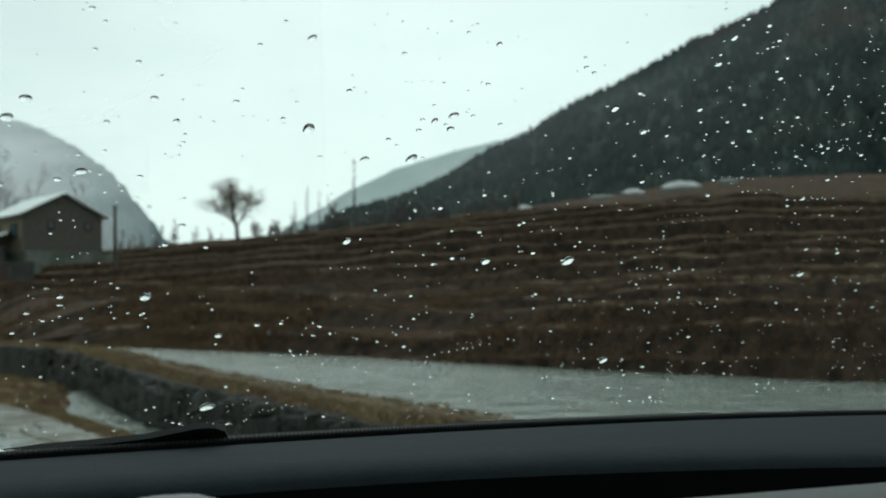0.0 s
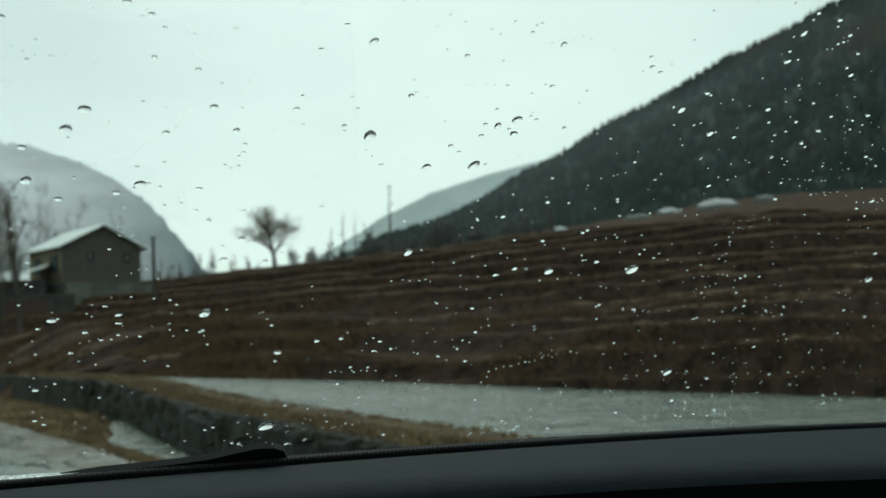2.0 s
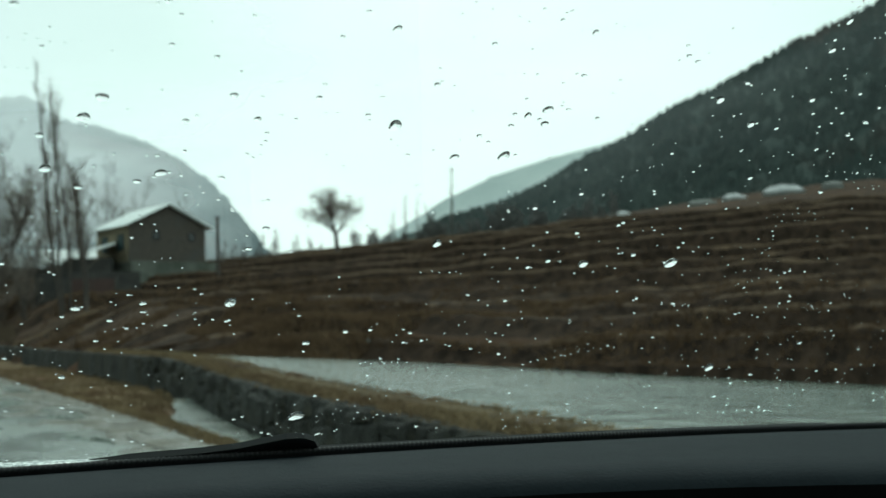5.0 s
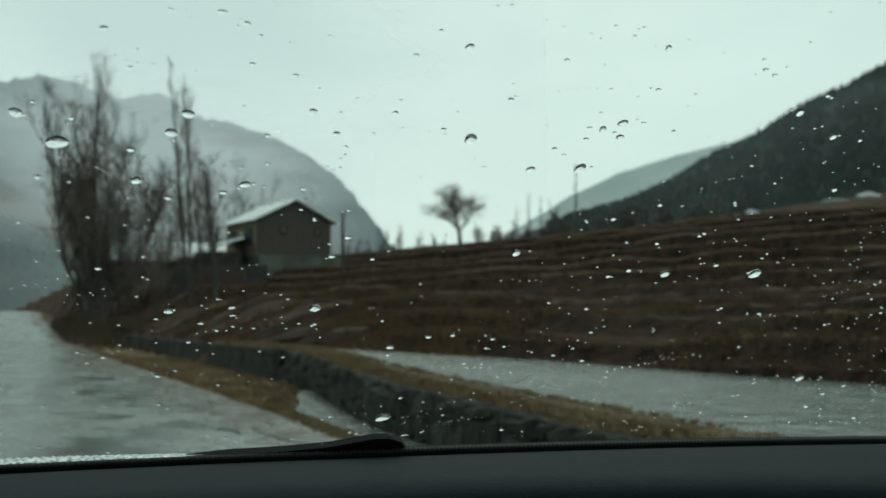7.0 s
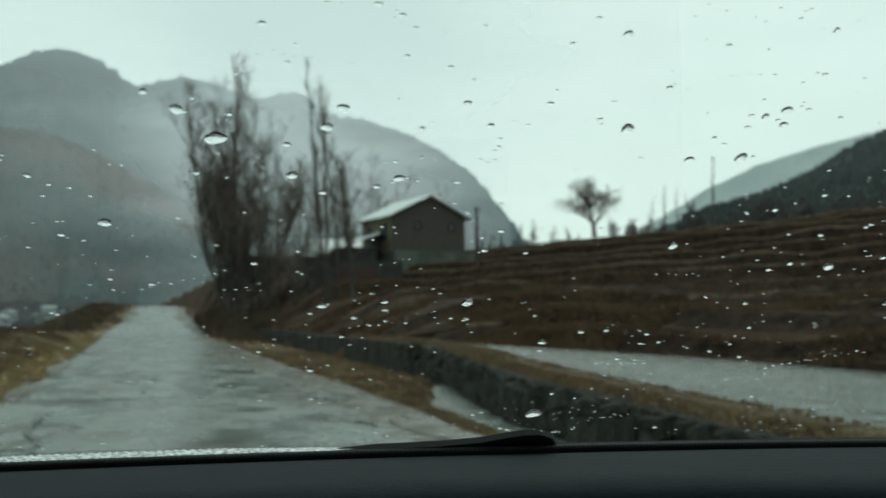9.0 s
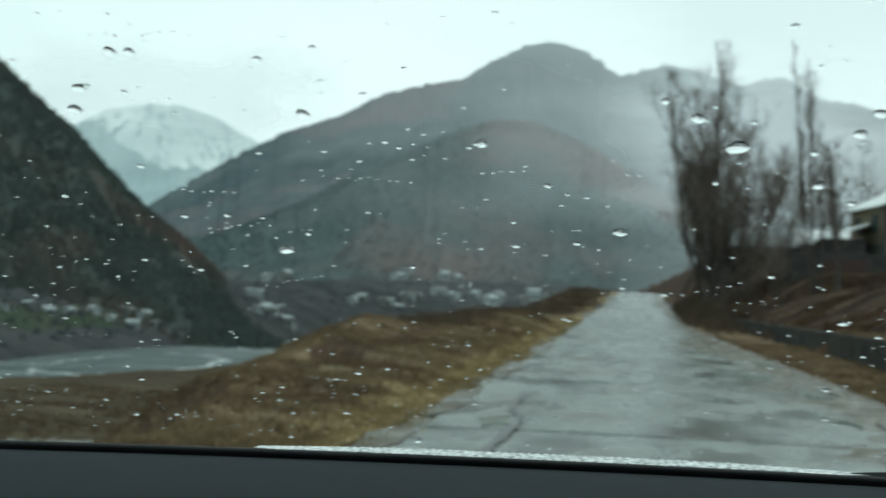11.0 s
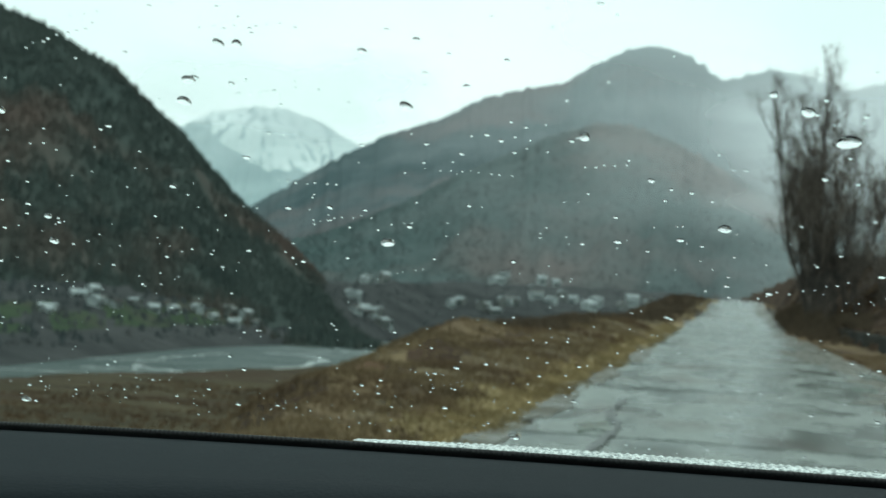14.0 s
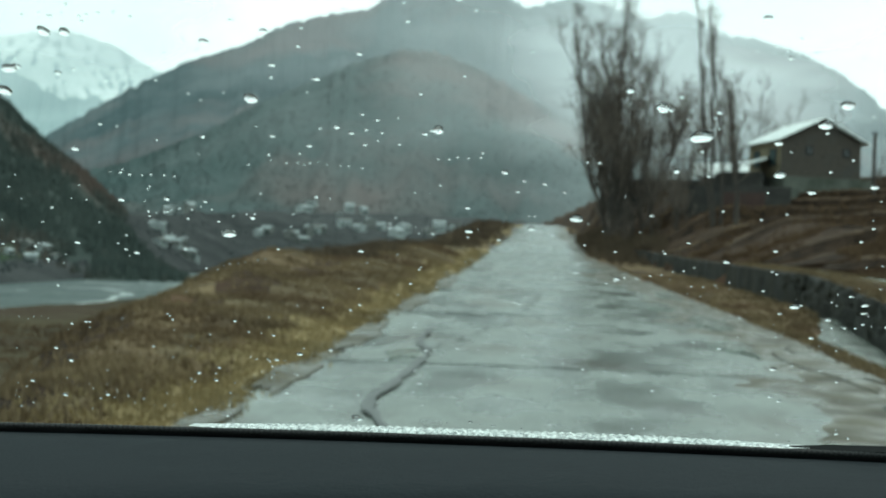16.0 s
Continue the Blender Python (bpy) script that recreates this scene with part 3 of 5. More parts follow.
def blotch(name, d, y, a, b, material, lift, seed, label, kind, group):
    """An irregular thin patch of mud or rain water that follows the road's surface."""
    v = [(d + ROAD_LEAN * y, y, road_top(d + ROAD_LEAN * y, y) + lift)]
    for ring in (0.5, 1.0):
        for k in range(28):
            w = 2 * math.pi * k / 28
            q = ring * (0.78 + 0.62 * noise.noise((math.cos(w) * 1.5 + seed, math.sin(w) * 1.5, seed * 3.0)) + 0.25 * noise.noise((math.cos(w) * 5 + seed, math.sin(w) * 5, seed)))
            x_, y_ = d + ROAD_LEAN * y + a * q * math.cos(w), y + b * q * math.sin(w)
            v.append((x_, y_, road_top(x_, y_) + lift))
    rim = v[29:57]
    v += [(x_ + (x_ - v[0][0]) * 0.06, y_ + (y_ - v[0][1]) * 0.02, z_ - lift - 0.03) for x_, y_, z_ in rim]
    f = [(0, 1 + k, 1 + (k + 1) % 28) for k in range(28)] + [(b + k, b + 28 + k, b + 28 + (k + 1) % 28, b + (k + 1) % 28) for b in (1, 29) for k in range(28)]
    return tagged(raw(name, v, f, material), label, kind, group=group)


for i, (d, y, a, b) in enumerate([(3.9, 10, 0.4, 3.2), (4.1, 17, 0.35, 3.4), (4.1, 27, 0.5, 3.6), (3.7, 37, 0.6, 4.2), (2.8, 45, 0.6, 5.0), (-2.50, 9.5, 0.26, 1.6), (-2.5, 13.5, 0.28, 2.2), (-2.4, 19.0, 0.30, 2.8), (-2.4, 27, 0.30, 3.4), (-2.3, 38, 0.34, 4.4)]):
    blotch("mud_patch", d, y, a, b, M_MUD, 0.005, i + 2, "thin patch of wet olive mud on the road", "mud", "mud patches on the road")
for i, (d, y, a, b) in enumerate([(3.9, 12, 0.25, 1.3), (3.2, 19, 0.3, 1.4), (3.6, 24, 0.35, 1.6), (3.2, 29, 0.35, 1.9), (3.9, 34, 0.35, 2.2), (-1.5, 16.0, 0.3, 0.8)]):
    blotch("puddle", d, y, a, b, M_WATER, 0.008, i + 31, "shallow rain puddle on the muddy road edge", "puddle", "puddles beside the road")

# ditch water at the foot of the wall
v, f = [], []
ys = list(np.arange(3, 31, 0.6))
for y in ys:
    w = 0.22 * nz(2, y, 0.5, 17) + 0.5 * smooth01((y - 22) / 9)
    for x in (wall_x(y) - 0.85 + w, wall_x(y) + 0.05):
        v.append((x, y, road_z(y) - 0.19 + 0.012 * nz(x, y, 2.2, 19)))
for i in range(len(ys) - 1):
    f.append((2 * i, 2 * i + 1, 2 * i + 3, 2 * i + 2))
tagged(raw("ditch_water", v, f, M_WATER), "pale running water in a roadside ditch", "water", kind="structure")

# retaining wall of rough stones
wall = new("retaining_wall")
tagged(wall, "dark wet stone retaining wall along the ditch", "wall", kind="structure")
v, f = [], []
ys = list(np.arange(-6, 76, 0.5))
for y in ys:
    x, b, t = wall_x(y), road_z(y) - 0.5, wall_top(y) - 0.06
    v += [(x + 0.10, y, b), (x + 0.16, y, t), (x + 0.75, y, t), (x + 0.75, y, b)]
for i in range(len(ys) - 1):
    for k in range(4):
        f.append((4 * i + k, 4 * i + (k + 1) % 4, 4 * i + 4 + (k + 1) % 4, 4 * i + 4 + k))
raw("core", v, f, M_STONE, wall)
stone_meshes = []
for s in range(6):
    bm = bmesh.new()
    bmesh.ops.create_icosphere(bm, subdivisions=1, radius=0.5)
    for vv in bm.verts:
        n = vv.co.normalized()
        vv.co = Vector((math.copysign(abs(n.x) ** 0.5, n.x), math.copysign(abs(n.y) ** 0.5, n.y), math.copysign(abs(n.z) ** 0.5, n.z))) * 0.52
        vv.co *= 1 + 0.30 * noise.noise(vv.co * 3 + Vector((s * 9, 0, 0)))
    me = bpy.data.meshes.new("stone")
    bm.to_mesh(me)
    bm.free()
    me.materials.append(M_STONE)
    stone_meshes.append(me)
y, count = 7.5, 0
while y < 40 and count < 295:
    L = random.uniform(0.40, 1.15)
    z0, z1 = road_z(y) - 0.25, wall_top(y) - 0.10
    z = z0
    while z < z1 - 0.1:
        h = min(random.choice((0.18, 0.3, 0.42, 0.55)) * random.uniform(0.8, 1.2), z1 - z + 0.03)
        ob = new("stone", random.choice(stone_meshes))
        ob.parent = wall
        ob.matrix_basis = Matrix.LocRotScale((wall_x(y) + 0.17 + random.uniform(-0.05, 0.06), y + random.uniform(-0.08, 0.08), z + h / 2), Euler((random.uniform(-.22, .22), random.uniform(-.14, .1), random.uniform(-.16, .16))), (0.20, L * 1.12, h * 1.10))
        count += 1
        z += h * 0.97
    y += L * 0.96

# flooded terrace
v, f = [], []
xs = list(np.arange(5.5, 46, 0.7))
for x in xs:
    far = -5.0
    for y in np.arange(44, -5, -0.2):
        if in_pond(x, y) > -0.6:
            far = y
            break
    near = -6.0
    for k in range(12):
        y = near + (far - near) * k / 11
        xx = max(x, wall_x(y) + 0.6) if x < 11 else x
        v.append((xx, y, pond_z(xx, y)))
for i in range(len(xs) - 1):
    for k in range(11):
        a = i * 12 + k
        f.append((a, a + 12, a + 13, a + 1))
pond = raw("water_pond", v, f, M_WATER, smooth=True)
tagged(pond, "flooded terrace field with rain-pocked pale water", "water", kind="structure")

# river
v, f = [], []
pts = [(-48, 95, 108), (-40, 100, 112), (-32.5, 112, 128), (-28, 128, 156), (-23, 140, 212), (-18.6, 156, 262), (-15, 180, 310), (-12.4, 205, 420), (-9, 260, 520), (-5, 330, 620)]
for az, r0, r1 in pts:
    for k in range(5):
        r = r0 * 0.9 + (r1 - r0 * 0.9) * k / 4
        a = radians(az)
        v.append((r * math.sin(a), r * math.cos(a), -6.3))
for i in range(len(pts) - 1):
    for k in range(4):
        a = i * 5 + k
        f.append((a, a + 5, a + 6, a + 1))
tagged(raw("water_river", v, f, M_RIVER), "grey-green river with pale rapids in the valley", "river", kind="structure")


# white rapids on the river: a long loop of broken water, then streaks
for a0, a1, wide_ in ((-1.3, 1.9, 2.4), (2.5, 3.7, 1.2), (4.1, 4.9, 1.6)):
    arc = []
    for k in range(29):
        a = a0 + (a1 - a0) * k / 28
        arc.append((-61.5 + 9.5 * math.cos(a) - 4.0 * math.sin(a) + 2.2 * nz(k * 0.5, a0 * 9, 0.6, 1), 163 + 34 * math.sin(a) + 5.0 * nz(k * 0.4, a0 * 7, 0.6, 2)))
    tagged(ribbon("water_rapids", arc, wide_, M_RAPID, lift=0.0, onto=lambda a, b: -6.235), "curving streak of white broken water on the river", "rapids", kind="structure")
for i, (az, r, w, n_) in enumerate([(-25.2, 140, 1.6, 10), (-17.0, 212, 3.0, 12), (-16.2, 240, 4.2, 12), (-15.2, 225, 3.0, 10), (-14.6, 262, 5.0, 12), (-13.6, 285, 5.0, 12), (-25.6, 160, 1.6, 9), (-30, 130, 1.2, 10), (-15.6, 285, 5.5, 10)]):
    x_, y_ = r * math.sin(radians(az)), r * math.cos(radians(az))
    L = 0.055 * r
    pts_ = [(x_ + L * (k / n_ - 0.5) * 1.6 + 1.2 * nz(k * 0.6, i, 1.0, i), y_ + L * (k / n_ - 0.5) * 0.6 + 0.02 * r * nz(i, k * 0.7, 1.0, i + 2)) for k in range(n_ + 1)]
    tagged(ribbon("water_rapids", pts_, w, M_RAPID, lift=0.0, onto=lambda a, b: -6.24), "streak of white broken water on the river", "rapids", kind="structure")


# ---- hills ----
def spurs(a, t, rb, lumps):
    """Spurs and gullies that run down a slope, as a share of its height."""
    bend = a + 2.2 * noise.noise((a * 0.15, t * 1.6, rb * 0.1))
    ridge = 0.5 - abs(noise.noise((bend * 0.42, t * 0.7, rb * 0.1))) * 1.6
    small = 0.5 - abs(noise.noise((bend * 1.25 + t * 0.8, t * 1.4, rb * 0.2))) * 1.6
    return lumps * (0.9 * ridge + 0.25 * small + 0.5 * noise.noise((a * 1.1, t * 9, rb * 0.2))) * math.sin(math.pi * min(t, 1)) ** 0.8


def hill(name, azs_, els_, r0, r1, z0, material, label, rough=0.0, step=0.4, rows=34, fine=0.0, bulge=1.15, lumps=0.06, fall=1.6):
    """A slope from its foot at distance r0 up to its skyline at r1, with a back side."""
    v, f = [], []
    az = np.arange(azs_[0], azs_[-1] + 0.01, step)
    for a in az:
        ra, rb = (float(np.interp(a, azs_, r0)), float(np.interp(a, azs_, r1))) if isinstance(r0, (list, tuple)) else (r0, r1)
        el = float(np.interp(a, azs_, els_)) + fine * noise.noise((a * 3.1, rb * 0.01, 2.0)) + rough * noise.noise((a * 0.9, rb * 0.02, 5.0))
        z1 = EYE + rb * math.tan(radians(el))
        for k in range(-1, rows + 5):
            t = k / rows
            if k < 0:
                r, z = ra, z0 - 6.0
            elif t <= 1:
                r = ra + (rb - ra) * t
                z = z0 + (z1 - z0) * t ** bulge
                z += (z1 - z0) * spurs(a, t, rb, lumps)
            else:
                r = rb + (rb - ra) * (t - 1) * 3
                z = z1 - (z1 - z0) * (t - 1) * fall * 3
            v.append((r * math.sin(radians(a)), r * math.cos(radians(a)), z))
    m = rows + 6
    for i in range(len(az) - 1):
        for k in range(m - 1):
            q = i * m + k
            f.append((q, q + m, q + m + 1, q + 1))
    ob = raw(name, v, f, material, smooth=True)
    return tagged(ob, label, "hill" if "hill" in label or "bank" in label else "mountain", kind="structure")


# The far slopes take their haze from their materials' base colours.
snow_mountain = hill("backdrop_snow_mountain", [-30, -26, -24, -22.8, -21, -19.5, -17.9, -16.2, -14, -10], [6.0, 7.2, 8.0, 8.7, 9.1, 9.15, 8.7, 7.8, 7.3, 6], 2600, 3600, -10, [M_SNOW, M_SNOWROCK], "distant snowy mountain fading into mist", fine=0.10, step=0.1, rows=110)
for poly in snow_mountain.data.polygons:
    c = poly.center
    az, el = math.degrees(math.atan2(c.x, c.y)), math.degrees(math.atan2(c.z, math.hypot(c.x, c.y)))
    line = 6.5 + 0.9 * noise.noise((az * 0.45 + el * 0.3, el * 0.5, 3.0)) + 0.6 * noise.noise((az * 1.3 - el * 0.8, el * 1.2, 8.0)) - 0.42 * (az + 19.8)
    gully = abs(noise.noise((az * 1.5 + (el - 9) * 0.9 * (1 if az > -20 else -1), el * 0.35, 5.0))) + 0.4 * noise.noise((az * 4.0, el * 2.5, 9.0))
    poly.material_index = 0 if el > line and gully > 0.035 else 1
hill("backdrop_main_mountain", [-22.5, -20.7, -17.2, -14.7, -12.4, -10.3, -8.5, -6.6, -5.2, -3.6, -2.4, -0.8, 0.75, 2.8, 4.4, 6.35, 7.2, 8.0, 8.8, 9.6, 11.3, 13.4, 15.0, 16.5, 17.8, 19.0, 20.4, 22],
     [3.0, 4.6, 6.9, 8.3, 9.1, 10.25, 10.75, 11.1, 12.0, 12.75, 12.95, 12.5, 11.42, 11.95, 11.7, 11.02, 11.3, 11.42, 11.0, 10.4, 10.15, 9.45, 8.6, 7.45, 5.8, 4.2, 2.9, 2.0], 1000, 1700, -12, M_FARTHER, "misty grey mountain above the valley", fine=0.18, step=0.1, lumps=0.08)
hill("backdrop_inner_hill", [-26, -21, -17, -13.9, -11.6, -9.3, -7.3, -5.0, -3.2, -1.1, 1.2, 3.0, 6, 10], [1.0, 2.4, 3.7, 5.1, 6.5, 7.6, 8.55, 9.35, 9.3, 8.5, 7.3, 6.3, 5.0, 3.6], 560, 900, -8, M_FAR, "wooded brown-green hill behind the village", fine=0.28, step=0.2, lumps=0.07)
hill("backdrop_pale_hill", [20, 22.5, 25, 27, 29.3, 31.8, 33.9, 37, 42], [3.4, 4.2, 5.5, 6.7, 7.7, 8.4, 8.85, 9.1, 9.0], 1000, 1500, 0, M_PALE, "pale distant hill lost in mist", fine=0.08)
LS_AZ = [-62, -50, -42, -36, -33.8, -32.3, -30.4, -28.8, -27.3, -25.4, -24.0, -22.4, -20.7, -18.8, -17.4, -16.4, -15.5, -14.4]
LS_EL = [11, 12.5, 13, 12.8, 12.5, 12.3, 11.8, 10.9, 10.3, 8.7, 7.6, 5.9, 4.3, 2.9, 1.6, 0.4, -0.7, -1.8]
hill("left_forest_slope", LS_AZ, LS_EL, 250, 420, -6.9, M_FOREST, "dark steep slope of pine forest and brown scrub", fine=0.12, step=0.3, lumps=0.09)
RR_AZ = [24.8, 27.1, 29.4, 31.6, 33.5, 35.4, 36.2, 38.0, 40.7, 43.3, 45.6, 47.2, 52, 60, 72]
RR_EL = [5.0, 5.78, 6.32, 7.2, 8.33, 9.14, 9.65, 10.56, 11.66, 12.95, 13.72, 14.48, 16.0, 17.5, 18]
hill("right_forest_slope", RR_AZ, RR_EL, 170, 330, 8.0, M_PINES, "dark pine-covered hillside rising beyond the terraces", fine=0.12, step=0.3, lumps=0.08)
upper_field = hill("upper_field", [26, 29, 32, 35.7, 40.9, 45, 50, 60, 70], [4.6, 5.15, 5.5, 5.85, 6.42, 6.7, 6.6, 5.9, 5.2], 112, 160, 10.6, M_GROUND, "brown upper field below the pine forest", fine=0.05, step=0.3, lumps=0.03, bulge=1.0)
tagged(upper_field, "brown upper field below the pine forest", "field", kind="structure")
far_bank = hill("far_bank", [-62, -45, -33, -28, -23, -18, -12, -4, 2], [0.5, 0.6, 0.5, 0.55, 0.4, 1.2, 1.6, 1.8, 1.6], [100, 108, 125, 153, 211, 265, 420, 480, 480], [215, 225, 250, 260, 300, 380, 560, 620, 620], -6.6, [M_FARLAND, M_GREENFIELD], "far river bank with scrub and fields", lumps=0.04, bulge=0.9, fine=0.25)
for poly in far_bank.data.polygons:
    c = poly.center
    az, r = math.degrees(math.atan2(c.x, c.y)), math.hypot(c.x, c.y)
    if -40 < az < -19 and 0.30 < (r - lerp_at(az, [-45, -33, -28, -23, -18], [108, 125, 153, 211, 265])) / 95 < 0.75 and noise.noise((az * 0.7, r * 0.03, 3.0)) > -0.15:
        poly.material_index = 1


# drifting rain mist before the mountains
def mist_sheet(name, label, az0, az1, el0, el1, r, r1, across, upward, scale, density, top=None):
    """A faint sheet of mist; top, where given, is the skyline that its upper edge follows."""
    m, n, l, sh, out = plain_shader(name + "_veil", "ShaderNodeBsdfTransparent")
    df, mx = n.new("ShaderNodeBsdfDiffuse"), n.new("ShaderNodeMixShader")
    df.inputs[0].default_value = (0.95, 0.96, 1.0, 1)
    tc, sp, ra, rb, m1, no, m2 = (n.new("ShaderNodeTexCoord"), n.new("ShaderNodeSeparateXYZ"), n.new("ShaderNodeValToRGB"), n.new("ShaderNodeValToRGB"), n.new("ShaderNodeMath"), n.new("ShaderNodeTexNoise"), n.new("ShaderNodeMath"))
    for ramp, stops in ((ra, across), (rb, upward)):
        ramp.color_ramp.interpolation = "EASE"
        el = ramp.color_ramp.elements
        el[0].position, el[0].color = stops[0][0], (stops[0][1],) * 3 + (1,)
        el[1].position, el[1].color = stops[-1][0], (stops[-1][1],) * 3 + (1,)
        for pos, val in stops[1:-1]:
            el.new(pos).color = (val, val, val, 1)
    warp, wadd = n.new("ShaderNodeTexNoise"), n.new("ShaderNodeMix")
    warp.inputs["Scale"].default_value, warp.inputs["Detail"].default_value = 3.0, 3
    wadd.data_type = "RGBA"
    wadd.inputs[0].default_value = 0.22
    l.new(tc.outputs["UV" if top else "Generated"], warp.inputs["Vector"])
    l.new(tc.outputs["UV" if top else "Generated"], wadd.inputs[6])
    l.new(warp.outputs["Color"], wadd.inputs[7])
    l.new(wadd.outputs[2], sp.inputs[0])
    l.new(sp.outputs["X"], ra.inputs[0])
    l.new(sp.outputs["Y" if top else "Z"], rb.inputs[0])
    m1.operation = m2.operation = "MULTIPLY"
    no.inputs["Scale"].default_value = scale
    l.new(tc.outputs["UV" if top else "Generated"], no.inputs["Vector"])
    l.new(ra.outputs[0], m1.inputs[0])
    l.new(rb.outputs[0], m1.inputs[1])
    l.new(no.outputs["Fac"], m2.inputs[0])
    l.new(m1.outputs[0], m2.inputs[1])
    m3 = n.new("ShaderNodeMath")
    m3.operation, m3.use_clamp = "MULTIPLY", True
    m3.inputs[1].default_value = density
    l.new(m2.outputs[0], m3.inputs[0])
    l.new(m3.outputs[0], mx.inputs[0])
    l.new(sh.outputs[0], mx.inputs[1])
    l.new(df.outputs[0], mx.inputs[2])
    l.new(mx.outputs[0], out.inputs[0])
    v, f = [], []
    for i in range(41):
        for k in range(9):
            az = az0 + (az1 - az0) * i / 40
            high = float(np.interp(az, *top)) + 1.0 if top else el1
            v.append(azel(az, el0 + (high - el0) * k / 8, r + (r1 - r) * k / 8))
    for i in range(40):
        for k in range(8):
            f.append((i * 9 + k, i * 9 + 9 + k, i * 9 + 10 + k, i * 9 + 1 + k))
    ob = raw(name, v, f, m, smooth=True)
    if top:
        uv = ob.data.uv_layers.new(name="veil")
        for lp in ob.data.loops:
            uv.data[lp.index].uv = (lp.vertex_index // 9 / 40, lp.vertex_index % 9 / 8)
    ob.visible_shadow = False
    return tagged(ob, label, "mist", kind="structure")


mist_sheet("backdrop_mist", "thin veil of rain mist before the mountain", -24, 26, -1.0, 22.0, 900, 1640, ((0.18, 0.0), (0.32, 0.14), (0.44, 0.40), (0.56, 1.0), (0.66, 0.95), (0.77, 0.30), (0.84, 0.0)), ((0.17, 0.0), (0.34, 0.45), (0.52, 1.15), (0.68, 1.1), (0.83, 0.0)), 1.1, 1.15)
mist_sheet("backdrop_mist", "thin veil of rain mist before the wooded hill", -16, 18, -1.5, 13.0, 480, 820, ((0.18, 0.0), (0.30, 0.10), (0.42, 0.35), (0.55, 1.0), (0.70, 1.1), (0.84, 0.0)), ((0.10, 0.0), (0.28, 0.30), (0.46, 0.70), (0.60, 0.92), (0.84, 0.0)), 1.2, 1.05)

mist_sheet("backdrop_mist", "pale veil of cloud before the snowy mountain", -30, -11, 3.5, 13.0, 2300, 2500, ((0.18, 0.0), (0.34, 0.7), (0.66, 0.8), (0.82, 0.0)), ((0.18, 0.0), (0.40, 0.3), (0.56, 0.9), (0.68, 0.8), (0.82, 0.0)), 1.4, 1.15)
mist_sheet("backdrop_mist", "thin veil of rain mist before the pine hill", 24, 62, 3.0, 18.0, 160, 270, ((0.14, 0.3), (0.33, 0.9), (0.48, 0.9), (0.66, 0.45), (0.86, 0.4)), ((0.14, 0.0), (0.42, 0.12), (0.64, 0.6), (0.79, 1.1), (0.87, 0.0)), 2.2, 0.10, top=(RR_AZ, RR_EL))


def scatter_conifers(name, azs_, els_, r0, r1, z0, bulge, n, h0, h1, seed, label, lumps=0.0, tmin=0.05, az0=None, az1=None, material=None, wide=1.0, gap=-0.42):
    rnd = random.Random(seed)
    v, f = [], []
    for _ in range(n):
        a = rnd.uniform(az0 if az0 is not None else azs_[0], az1 if az1 is not None else azs_[-1])
        t = rnd.uniform(tmin, 1.0) if rnd.random() < 0.8 else rnd.uniform(0.93, 1.0)
        el = float(np.interp(a, azs_, els_))
        ra, rb = (float(np.interp(a, azs_, r0)), float(np.interp(a, azs_, r1))) if isinstance(r0, (list, tuple)) else (r0, r1)
        r = ra + (rb - ra) * t
        z1 = EYE + rb * math.tan(radians(el))
        z = z0 + (z1 - z0) * t ** bulge
        z += (z1 - z0) * spurs(a, t, rb, lumps)
        if noise.noise((a * 0.5, t * 5, seed)) < gap:
            continue
        h = rnd.uniform(h0, h1) * (0.75 if t > 0.93 else 1)
        w = h * rnd.uniform(0.16, 0.26) * wide
        x, y = r * math.sin(radians(a)), r * math.cos(radians(a))
        z -= 1.0
        for q, (zb, wb, zt) in enumerate(((0.06, 1.0, 0.55), (0.32, 0.78, 0.80), (0.58, 0.5, 1.05))):
            b = len(v)
            ph = rnd.random() * 6
            for k in range(6):
                g = wb * w * (1.0 if k % 2 else 0.68) * rnd.uniform(0.8, 1.2)
                v.append((x + g * math.cos(ph + k * math.pi / 3), y + g * math.sin(ph + k * math.pi / 3), z + h * (zb + rnd.uniform(-0.04, 0.04))))
            v.append((x + rnd.uniform(-0.1, 0.1) * w, y, z + h * zt))
            for k in range(6):
                f.append((b + k, b + (k + 1) % 6, b + 6))
    ob = raw(name, v, f, material or M_CONIFER)
    return tagged(ob, label, "forest", kind="stuff")


scatter_conifers("pine_forest", LS_AZ, LS_EL, 250, 420, -6.9, 1.15, 11000, 2.2, 4.2, 3, "dark green pines covering a steep slope", 0.09, az0=-44, az1=-14.3, wide=1.5)
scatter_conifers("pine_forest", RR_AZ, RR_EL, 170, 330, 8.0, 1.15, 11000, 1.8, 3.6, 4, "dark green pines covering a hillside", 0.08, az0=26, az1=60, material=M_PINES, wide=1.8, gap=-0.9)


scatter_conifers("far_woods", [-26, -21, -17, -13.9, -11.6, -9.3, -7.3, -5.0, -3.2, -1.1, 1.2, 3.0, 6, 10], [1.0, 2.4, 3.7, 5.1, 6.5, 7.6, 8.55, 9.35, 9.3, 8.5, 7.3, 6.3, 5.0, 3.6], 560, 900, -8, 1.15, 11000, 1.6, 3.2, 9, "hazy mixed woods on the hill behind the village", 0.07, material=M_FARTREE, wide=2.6)


